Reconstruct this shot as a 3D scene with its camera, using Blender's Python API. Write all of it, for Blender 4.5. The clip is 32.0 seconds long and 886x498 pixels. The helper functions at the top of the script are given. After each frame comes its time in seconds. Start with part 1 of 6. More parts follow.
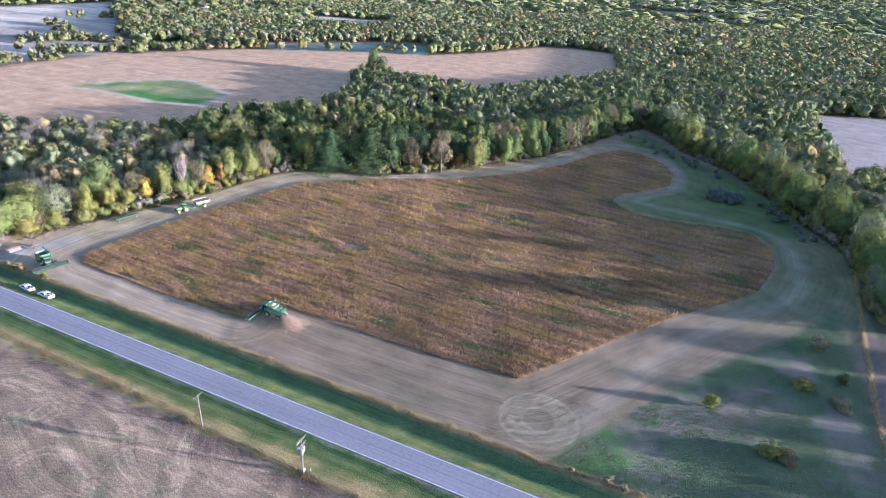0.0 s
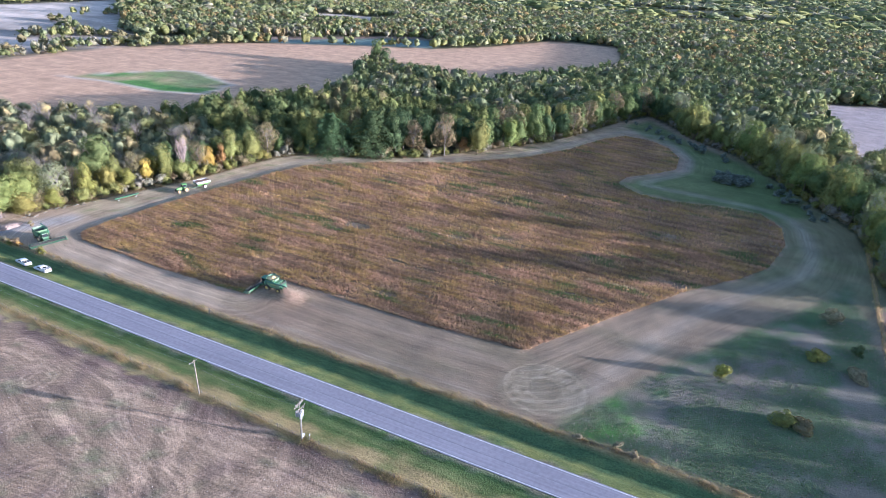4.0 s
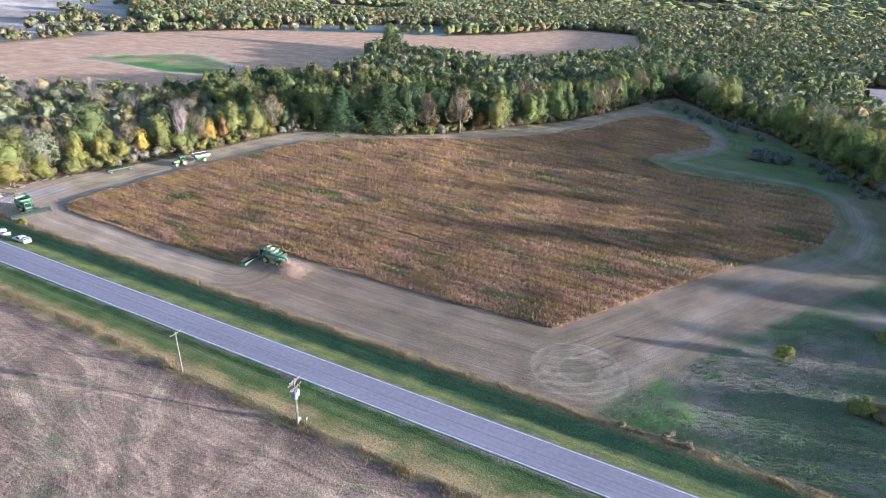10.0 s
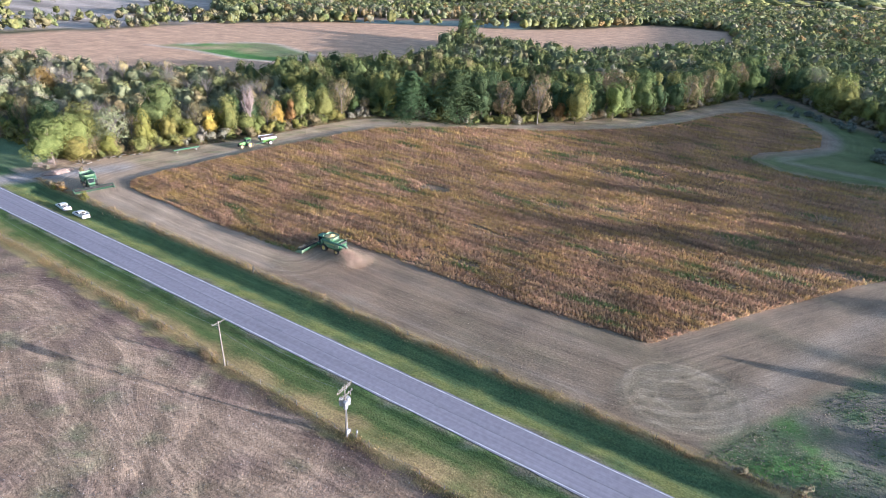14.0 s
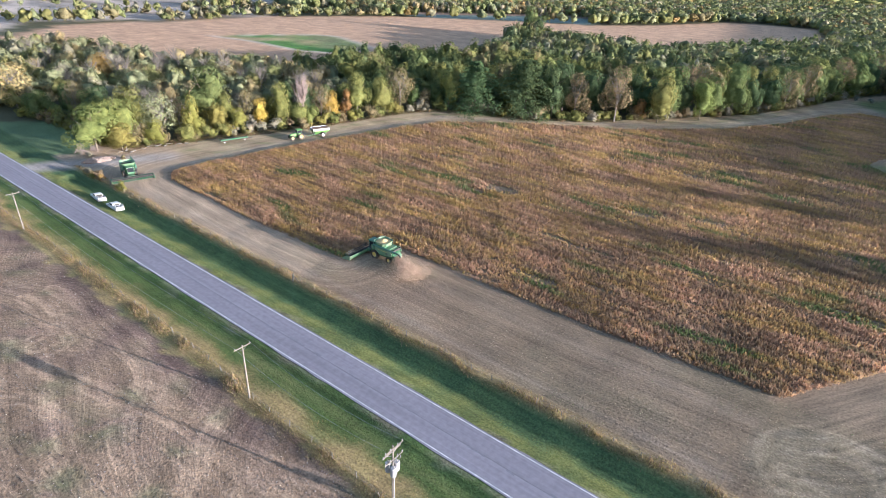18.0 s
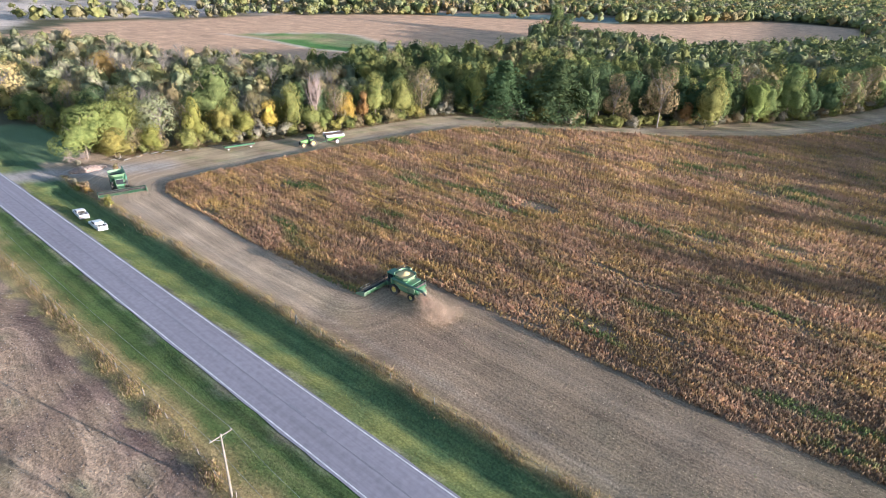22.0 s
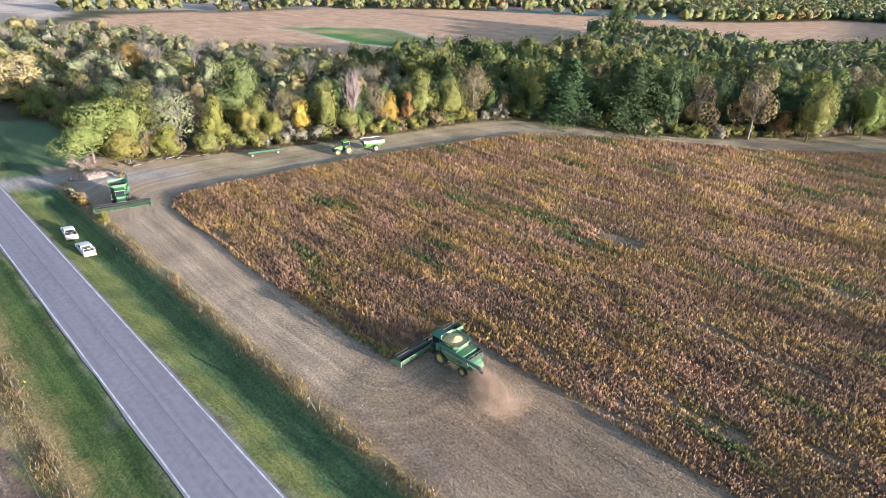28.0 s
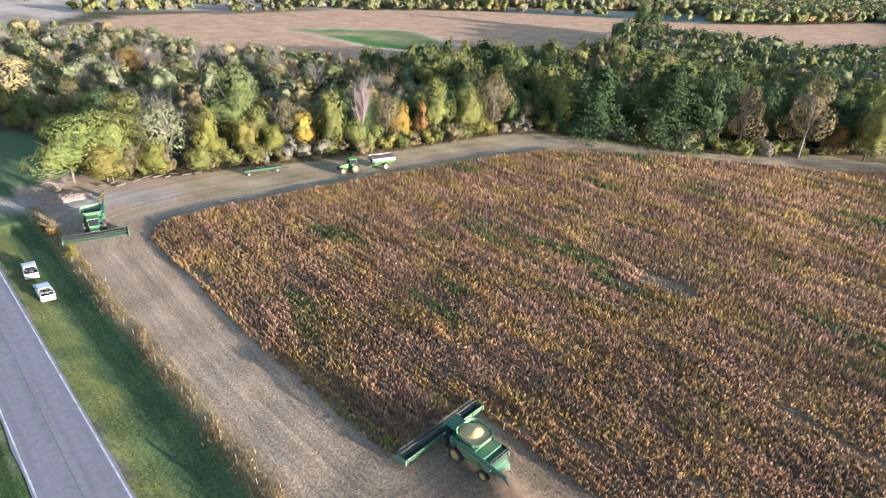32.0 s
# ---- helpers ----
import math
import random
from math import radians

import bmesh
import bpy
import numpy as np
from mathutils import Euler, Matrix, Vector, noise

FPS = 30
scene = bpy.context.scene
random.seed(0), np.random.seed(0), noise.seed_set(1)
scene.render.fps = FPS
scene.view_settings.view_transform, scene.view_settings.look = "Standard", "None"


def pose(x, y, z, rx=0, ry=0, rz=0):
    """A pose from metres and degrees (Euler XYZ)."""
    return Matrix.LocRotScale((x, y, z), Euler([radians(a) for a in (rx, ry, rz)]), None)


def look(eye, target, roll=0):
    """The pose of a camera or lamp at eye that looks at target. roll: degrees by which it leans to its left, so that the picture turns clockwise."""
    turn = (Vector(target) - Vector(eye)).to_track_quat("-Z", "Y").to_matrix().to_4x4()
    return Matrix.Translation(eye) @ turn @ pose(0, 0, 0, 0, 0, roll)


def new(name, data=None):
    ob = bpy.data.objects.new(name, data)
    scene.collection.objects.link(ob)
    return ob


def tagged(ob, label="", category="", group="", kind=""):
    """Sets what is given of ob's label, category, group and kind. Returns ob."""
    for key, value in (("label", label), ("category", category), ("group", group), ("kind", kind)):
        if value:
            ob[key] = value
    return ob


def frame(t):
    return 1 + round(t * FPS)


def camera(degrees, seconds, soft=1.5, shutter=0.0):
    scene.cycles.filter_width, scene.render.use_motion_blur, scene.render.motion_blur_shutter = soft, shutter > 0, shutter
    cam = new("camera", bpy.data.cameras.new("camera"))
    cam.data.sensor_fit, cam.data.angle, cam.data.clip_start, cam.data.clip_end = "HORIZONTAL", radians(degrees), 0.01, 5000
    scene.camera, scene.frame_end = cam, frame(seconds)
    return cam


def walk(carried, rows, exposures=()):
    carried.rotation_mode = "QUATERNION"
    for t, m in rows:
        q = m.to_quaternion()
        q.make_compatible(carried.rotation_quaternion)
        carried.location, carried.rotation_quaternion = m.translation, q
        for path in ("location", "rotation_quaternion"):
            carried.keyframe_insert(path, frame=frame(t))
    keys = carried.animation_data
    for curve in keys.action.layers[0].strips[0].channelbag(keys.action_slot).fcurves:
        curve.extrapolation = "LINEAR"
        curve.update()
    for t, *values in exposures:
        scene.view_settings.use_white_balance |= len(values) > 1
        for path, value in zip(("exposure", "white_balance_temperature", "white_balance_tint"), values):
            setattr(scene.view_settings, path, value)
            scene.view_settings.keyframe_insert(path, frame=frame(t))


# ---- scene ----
# Plan: the road runs along x, the crop field lies north of it (+y), the stubble field south. z = 0 is the road.
ROWS = [
    # seconds, eye x, y, z, turn to the left of north, tilt, lean
    (0, 57.66, -83.82, 98.13, 22.57, -26.38, 3.77),
    (1, 58.11, -84.00, 95.32, 22.72, -26.20, 3.65),
    (2, 58.31, -84.03, 92.97, 22.78, -26.17, 3.57),
    (3, 58.51, -84.03, 90.76, 22.93, -26.19, 3.51),
    (4, 58.70, -84.08, 88.50, 23.04, -26.19, 3.45),
    (5, 58.88, -84.20, 86.24, 23.17, -26.17, 3.40),
    (6, 59.03, -84.27, 84.01, 23.29, -26.16, 3.36),
    (7, 58.80, -83.53, 81.57, 23.28, -26.15, 3.30),
    (8, 57.55, -81.16, 78.86, 23.27, -26.15, 3.24),
    (8.5, 56.52, -79.39, 77.44, 23.30, -26.17, 3.21),
    (9, 55.37, -77.38, 76.04, 23.36, -26.20, 3.17),
    (9.5, 54.23, -75.29, 74.70, 23.57, -26.25, 3.11),
    (10, 53.12, -73.34, 73.45, 24.37, -26.31, 3.06),
    (10.5, 52.08, -71.64, 72.30, 26.56, -26.38, 3.00),
    (11, 51.18, -70.22, 71.21, 28.25, -26.45, 2.95),
    (11.5, 50.34, -68.98, 70.17, 29.02, -26.50, 2.92),
    (12, 49.43, -67.78, 69.13, 29.59, -26.54, 2.88),
    (12.5, 48.37, -66.51, 68.06, 29.94, -26.56, 2.86),
    (13, 47.20, -65.12, 66.93, 30.31, -26.56, 2.83),
    (14, 44.62, -61.84, 64.55, 31.32, -26.57, 2.73),
    (15, 41.58, -58.11, 62.02, 32.79, -26.58, 2.59),
    (15.5, 39.92, -56.24, 60.83, 33.81, -26.59, 2.53),
    (16, 38.19, -54.43, 59.77, 34.93, -26.61, 2.49),
    (16.5, 36.45, -52.66, 58.90, 35.85, -26.65, 2.46),
    (17, 34.69, -50.92, 58.21, 36.45, -26.70, 2.45),
    (18, 31.05, -47.48, 57.16, 36.98, -26.79, 2.48),
    (19, 27.21, -43.85, 56.23, 37.59, -26.82, 2.49),
    (20, 23.36, -40.15, 55.35, 38.02, -26.83, 2.44),
    (21, 19.61, -36.61, 54.37, 38.28, -26.81, 2.37),
    (22, 16.09, -33.23, 53.54, 38.71, -26.83, 2.33),
    (23, 12.85, -30.25, 53.05, 38.76, -26.93, 2.34),
    (24, 9.75, -27.36, 51.86, 39.21, -26.95, 2.29),
    (25, 6.47, -24.16, 50.16, 39.93, -26.90, 2.20),
    (26, 3.22, -21.07, 49.07, 41.27, -26.93, 2.20),
    (27, -0.20, -18.17, 48.86, 42.15, -27.07, 2.32),
    (28, -3.28, -15.49, 48.91, 42.94, -27.18, 2.43),
    (29, -5.91, -12.88, 48.79, 43.41, -27.22, 2.47),
    (30, -8.66, -9.96, 48.64, 44.06, -27.26, 2.45),
    (31, -12.07, -6.76, 48.62, 44.23, -27.32, 2.44),
    (32, -15.51, -3.40, 48.17, 44.54, -27.20, 2.40),
]


def eye_pose(x, y, z, turn, tilt, lean):
    a, b = radians(turn), radians(tilt)
    ahead = Vector((-math.sin(a) * math.cos(b), math.cos(a) * math.cos(b), math.sin(b)))
    return look((x, y, z), Vector((x, y, z)) + ahead * 50.0, lean)


cam = camera(75.12, 32.0, 0.45)
walk(cam, [(r[0], eye_pose(*r[1:])) for r in ROWS], [(0.0, 2.07, 4850.0, 23.0), (13.0, 1.97, 5120.0, 21.0), (18.0, 1.92, 5330.0, 19.0), (32.0, 1.93, 5500.0, 17.0)])

# ---- light: a low evening sun from the east, clear sky ----
SUN_UP, SUN_TURN = 6.6, 14.5          # degrees: height, and how far north of +x it stands
world = bpy.data.worlds.new("sky")
scene.world = world
world.use_nodes = True
wn = world.node_tree
sky = wn.nodes.new("ShaderNodeTexSky")
sky.sky_type = "NISHITA"
sky.sun_disc = False
sky.sun_elevation = radians(SUN_UP)
sky.sun_rotation = radians(90 - SUN_TURN)
sky.altitude, sky.air_density, sky.dust_density, sky.ozone_density = 200, 1.0, 1.2, 1.0
wn.links.new(sky.outputs["Color"], wn.nodes["Background"].inputs["Color"])
wn.nodes["Background"].inputs["Strength"].default_value = 0.112
sun = new("sun", bpy.data.lights.new("sun", "SUN"))
sun.data.energy, sun.data.angle, sun.data.color = 4.4, radians(0.6), (1.0, 0.87, 0.70)
toward = Vector((math.cos(radians(SUN_TURN)) * math.cos(radians(SUN_UP)), math.sin(radians(SUN_TURN)) * math.cos(radians(SUN_UP)), math.sin(radians(SUN_UP))))
sun.matrix_world = look(toward * 500, (0, 0, 0))

# ---- helpers ----
rng = np.random.default_rng(7)


def mesh_np(name, verts, faces, mats, color=None, smooth=False, normals=None):
    """One mesh from arrays: verts (n, 3), faces (m, 3 or 4), color (n, 3) for the attribute 'tint', normals (n, 3) of the form that the pieces make up together."""
    verts, faces = np.asarray(verts, np.float32), np.asarray(faces, np.int32)
    me = bpy.data.meshes.new(name)
    k = faces.shape[1]
    me.vertices.add(len(verts))
    me.vertices.foreach_set("co", verts.ravel())
    me.loops.add(faces.size)
    me.loops.foreach_set("vertex_index", faces.ravel())
    me.polygons.add(len(faces))
    me.polygons.foreach_set("loop_start", np.arange(0, faces.size, k, dtype=np.int32))
    me.polygons.foreach_set("use_smooth", np.full(len(faces), smooth, bool))
    me.update(calc_edges=True)
    if color is not None:
        at = me.attributes.new("tint", "FLOAT_COLOR", "POINT")
        at.data.foreach_set("color", np.c_[color, np.ones(len(verts))].astype(np.float32).ravel())
    if normals is not None:
        me.polygons.foreach_set("use_smooth", np.ones(len(faces), bool))
        me.normals_split_custom_set_from_vertices(np.asarray(normals, np.float32) / (np.linalg.norm(normals, axis=1, keepdims=True) + 1e-9))
    for m in mats if isinstance(mats, (list, tuple)) else [mats]:
        me.materials.append(m)
    return me


def part(name, data, material=None, parent=None, label="", at=None):
    """Links a bmesh or a mesh as one object, under a thing or a part."""
    if isinstance(data, bmesh.types.BMesh):
        me = bpy.data.meshes.new(name)
        data.to_mesh(me)
        data.free()
        data = me
    if material is not None and not data.materials:
        data.materials.append(material)
    ob = new(name, data)
    if parent is not None:
        ob.parent = parent
    if at is not None:
        ob.matrix_basis = at
    if label:
        ob["label"] = label
    return ob


def thing(name, at, label, category, group="", kind=""):
    ob = new(name)
    ob.empty_display_size = 0.5
    ob.matrix_basis = at
    return tagged(ob, label, category, group, kind)


def box(bm, centre, size, turn=(0, 0, 0), bevel=0.0, taper=(1, 1)):
    """A cuboid with softened edges; taper shrinks its top in x and y."""
    made = bmesh.ops.create_cube(bm, size=1.0)["verts"]
    for v in made:
        if v.co.z > 0:
            v.co.x *= taper[0]
            v.co.y *= taper[1]
        v.co = Vector((v.co.x * size[0], v.co.y * size[1], v.co.z * size[2]))
    if bevel:
        edges = list({e for v in made for e in v.link_edges})
        res = bmesh.ops.bevel(bm, geom=edges, offset=bevel, segments=1, affect="EDGES", profile=0.5)
        made = list({v for f in res["faces"] for v in f.verts} | {v for v in made if v.is_valid})
    bmesh.ops.transform(bm, matrix=pose(*centre, *turn), verts=made)
    return bm


def rod(bm, a, b, r, r2=None, sides=8):
    """A round bar from a to b."""
    a, b = Vector(a), Vector(b)
    m = Matrix.Translation((a + b) / 2) @ (b - a).to_track_quat("Z", "Y").to_matrix().to_4x4()
    bmesh.ops.create_cone(bm, cap_ends=True, segments=sides, radius1=r, radius2=r if r2 is None else r2, depth=(b - a).length, matrix=m)
    return bm


def prism(bm, outline, y0, y1, plane="xz"):
    """A plate: an outline in a plane, drawn out across it from y0 to y1."""
    put = {"xz": lambda u, v, w: (u, w, v), "xy": lambda u, v, w: (u, v, w), "yz": lambda u, v, w: (w, u, v)}[plane]
    lo = [bm.verts.new(put(u, v, y0)) for u, v in outline]
    hi = [bm.verts.new(put(u, v, y1)) for u, v in outline]
    n = len(outline)
    bm.faces.new(lo)
    bm.faces.new(hi[::-1])
    for i in range(n):
        bm.faces.new((lo[i], hi[i], hi[(i + 1) % n], lo[(i + 1) % n]))
    bmesh.ops.recalc_face_normals(bm, faces=bm.faces[:])
    return bm


def BM():
    return bmesh.new()


def inside(x, y, poly):
    """Which of the points lie in the polygon."""
    res = np.zeros(np.shape(x), bool)
    px, py = np.array(poly, float).T
    for i in range(len(px)):
        j = i - 1
        hit = (py[i] > y) != (py[j] > y)
        with np.errstate(divide="ignore", invalid="ignore"):
            res ^= hit & (x < (px[j] - px[i]) * (y - py[i]) / (py[j] - py[i] + 1e-12) + px[i])
    return res


def edge_distance(x, y, poly, closed=True):
    """The distance of points from a polygon's outline or a line."""
    p = np.array(poly, float)
    best = np.full(np.shape(x), 1e9)
    for i in range(len(p) if closed else len(p) - 1):
        a, b = p[i], p[(i + 1) % len(p)]
        d = b - a
        s = np.clip(((x - a[0]) * d[0] + (y - a[1]) * d[1]) / (d @ d), 0, 1)
        best = np.minimum(best, np.hypot(x - a[0] - s * d[0], y - a[1] - s * d[1]))
    return best


def bumps(x, y, size, seed):
    """Smooth noise over the plan, about -1 to 1, at that size in metres."""
    r = np.random.default_rng(seed)
    out = np.zeros(np.shape(x))
    for k in range(7):
        a, w = r.uniform(0, 2 * math.pi), 2 * math.pi / size * r.uniform(0.5, 1.6)
        out = out + np.sin(w * (x * math.cos(a) + y * math.sin(a)) + r.uniform(0, 7) + 1.3 * np.sin(0.6 * w * (y * math.cos(a) - x * math.sin(a)) + k))
    return out / 3.5


def curve_line(points, steps=12):
    """A smooth line through points of the plan."""
    p = np.array(points, float)
    q = np.vstack([2 * p[0] - p[1], p, 2 * p[-1] - p[-2]])
    out = []
    for i in range(1, len(q) - 2):
        for s in np.linspace(0, 1, steps, endpoint=False):
            out.append(0.5 * (2 * q[i] + (q[i + 1] - q[i - 1]) * s + (2 * q[i - 1] - 5 * q[i] + 4 * q[i + 1] - q[i + 2]) * s * s + (3 * q[i] - q[i - 1] - 3 * q[i + 1] + q[i + 2]) * s ** 3))
    return np.array(out + [p[-1]])


# ---- materials ----
def mat(name, color=(0.5, 0.5, 0.5), rough=0.6, metal=0.0, vary=0.15, scale=3.0, bump=0.0, bump_scale=20.0, dirt=None, dirt_amount=0.4):
    """A surface with two scales of variation, optional relief and patches of dirt."""
    m = bpy.data.materials.new(name)
    m.use_nodes = True
    nt = m.node_tree
    bsdf = nt.nodes["Principled BSDF"]
    bsdf.inputs["Roughness"].default_value, bsdf.inputs["Metallic"].default_value = rough, metal
    co = nt.nodes.new("ShaderNodeTexCoord")
    n1 = nt.nodes.new("ShaderNodeTexNoise")
    n1.inputs["Scale"].default_value, n1.inputs["Detail"].default_value = scale, 6
    nt.links.new(co.outputs["Object"], n1.inputs["Vector"])
    ramp = nt.nodes.new("ShaderNodeMapRange")
    ramp.inputs["To Min"].default_value, ramp.inputs["To Max"].default_value = 1 - vary, 1 + vary
    ramp.inputs["From Min"].default_value, ramp.inputs["From Max"].default_value = 0.3, 0.7
    nt.links.new(n1.outputs["Fac"], ramp.inputs["Value"])
    mul = nt.nodes.new("ShaderNodeVectorMath")
    mul.operation = "SCALE"
    mul.inputs[0].default_value = color
    nt.links.new(ramp.outputs["Result"], mul.inputs["Scale"])
    out = mul.outputs["Vector"]
    if dirt:
        n2 = nt.nodes.new("ShaderNodeTexNoise")
        n2.inputs["Scale"].default_value, n2.inputs["Detail"].default_value = scale * 0.35, 8
        nt.links.new(co.outputs["Object"], n2.inputs["Vector"])
        r2 = nt.nodes.new("ShaderNodeMapRange")
        r2.inputs["From Min"].default_value, r2.inputs["From Max"].default_value = 0.42, 0.68
        r2.inputs["To Max"].default_value = dirt_amount
        nt.links.new(n2.outputs["Fac"], r2.inputs["Value"])
        mix = nt.nodes.new("ShaderNodeMix")
        mix.data_type = "RGBA"
        nt.links.new(r2.outputs["Result"], mix.inputs["Factor"])
        nt.links.new(out, mix.inputs[6])
        mix.inputs[7].default_value = (*dirt, 1)
        out = mix.outputs[2]
    nt.links.new(out, bsdf.inputs["Base Color"])
    if bump:
        n3 = nt.nodes.new("ShaderNodeTexNoise")
        n3.inputs["Scale"].default_value, n3.inputs["Detail"].default_value = bump_scale, 4
        nt.links.new(co.outputs["Object"], n3.inputs["Vector"])
        b = nt.nodes.new("ShaderNodeBump")
        b.inputs["Strength"].default_value = bump
        nt.links.new(n3.outputs["Fac"], b.inputs["Height"])
        nt.links.new(b.outputs["Normal"], bsdf.inputs["Normal"])
    return m


def plant_mat(name, color=None, vary=0.3, hue=0.03, glow=0.35, per_object=0.0, mottle=0.9, relief=0.0):
    """Leaves and stalks: a dull side that takes the light and some light through the leaf. Without a colour it takes the attribute 'tint'."""
    m = bpy.data.materials.new(name)
    m.use_nodes = True
    nt = m.node_tree
    nt.nodes.remove(nt.nodes["Principled BSDF"])
    if color is None:
        at = nt.nodes.new("ShaderNodeAttribute")
        at.attribute_name = "tint"
        base = at.outputs["Color"]
    else:
        rgb = nt.nodes.new("ShaderNodeRGB")
        rgb.outputs[0].default_value = (*color, 1)
        base = rgb.outputs[0]
    geo = nt.nodes.new("ShaderNodeNewGeometry")
    hsv = nt.nodes.new("ShaderNodeHueSaturation")
    co, mot, rng_m, sc = (nt.nodes.new(q) for q in ("ShaderNodeTexCoord", "ShaderNodeTexNoise", "ShaderNodeMapRange", "ShaderNodeVectorMath"))
    mot.inputs["Scale"].default_value, mot.inputs["Detail"].default_value = mottle, 4
    nt.links.new(co.outputs["Object"], mot.inputs["Vector"])
    rng_m.inputs["From Min"].default_value, rng_m.inputs["From Max"].default_value = 0.3, 0.7
    rng_m.inputs["To Min"].default_value, rng_m.inputs["To Max"].default_value = 0.72, 1.28
    nt.links.new(mot.outputs["Fac"], rng_m.inputs["Value"])
    sc.operation = "SCALE"
    nt.links.new(base, sc.inputs[0])
    nt.links.new(rng_m.outputs["Result"], sc.inputs["Scale"])
    nt.links.new(sc.outputs[0], hsv.inputs["Color"])
    val = nt.nodes.new("ShaderNodeMapRange")
    val.inputs["To Min"].default_value, val.inputs["To Max"].default_value = 1 - vary, 1 + vary
    nt.links.new(geo.outputs["Random Per Island"], val.inputs["Value"])
    nt.links.new(val.outputs["Result"], hsv.inputs["Value"])
    mul = nt.nodes.new("ShaderNodeMath")
    mul.operation = "MULTIPLY"
    mul.inputs[1].default_value = 7.31
    nt.links.new(geo.outputs["Random Per Island"], mul.inputs[0])
    fr = nt.nodes.new("ShaderNodeMath")
    fr.operation = "FRACT"
    nt.links.new(mul.outputs[0], fr.inputs[0])
    hr = nt.nodes.new("ShaderNodeMapRange")
    hr.inputs["To Min"].default_value, hr.inputs["To Max"].default_value = 0.5 - hue, 0.5 + hue
    nt.links.new(fr.outputs[0], hr.inputs["Value"])
    hue_out = hr.outputs["Result"]
    if per_object:
        info = nt.nodes.new("ShaderNodeObjectInfo")
        orr = nt.nodes.new("ShaderNodeMapRange")
        orr.inputs["To Min"].default_value, orr.inputs["To Max"].default_value = -per_object, per_object
        nt.links.new(info.outputs["Random"], orr.inputs["Value"])
        add = nt.nodes.new("ShaderNodeMath")
        nt.links.new(hue_out, add.inputs[0])
        nt.links.new(orr.outputs["Result"], add.inputs[1])
        hue_out = add.outputs[0]
    nt.links.new(hue_out, hsv.inputs["Hue"])
    dif, tra, mix = nt.nodes.new("ShaderNodeBsdfDiffuse"), nt.nodes.new("ShaderNodeBsdfTranslucent"), nt.nodes.new("ShaderNodeMixShader")
    mix.inputs["Fac"].default_value = glow
    if relief:
        fine, bump = nt.nodes.new("ShaderNodeTexNoise"), nt.nodes.new("ShaderNodeBump")
        fine.inputs["Scale"].default_value, fine.inputs["Detail"].default_value = 1.1, 5
        nt.links.new(co.outputs["Object"], fine.inputs["Vector"])
        bump.inputs["Strength"].default_value, bump.inputs["Distance"].default_value = relief, 0.8
        nt.links.new(fine.outputs["Fac"], bump.inputs["Height"])
        nt.links.new(bump.outputs["Normal"], dif.inputs["Normal"])
    nt.links.new(hsv.outputs["Color"], dif.inputs["Color"])
    nt.links.new(hsv.outputs["Color"], tra.inputs["Color"])
    nt.links.new(dif.outputs[0], mix.inputs[1])
    nt.links.new(tra.outputs[0], mix.inputs[2])
    nt.links.new(mix.outputs[0], nt.nodes["Material Output"].inputs["Surface"])
    return m


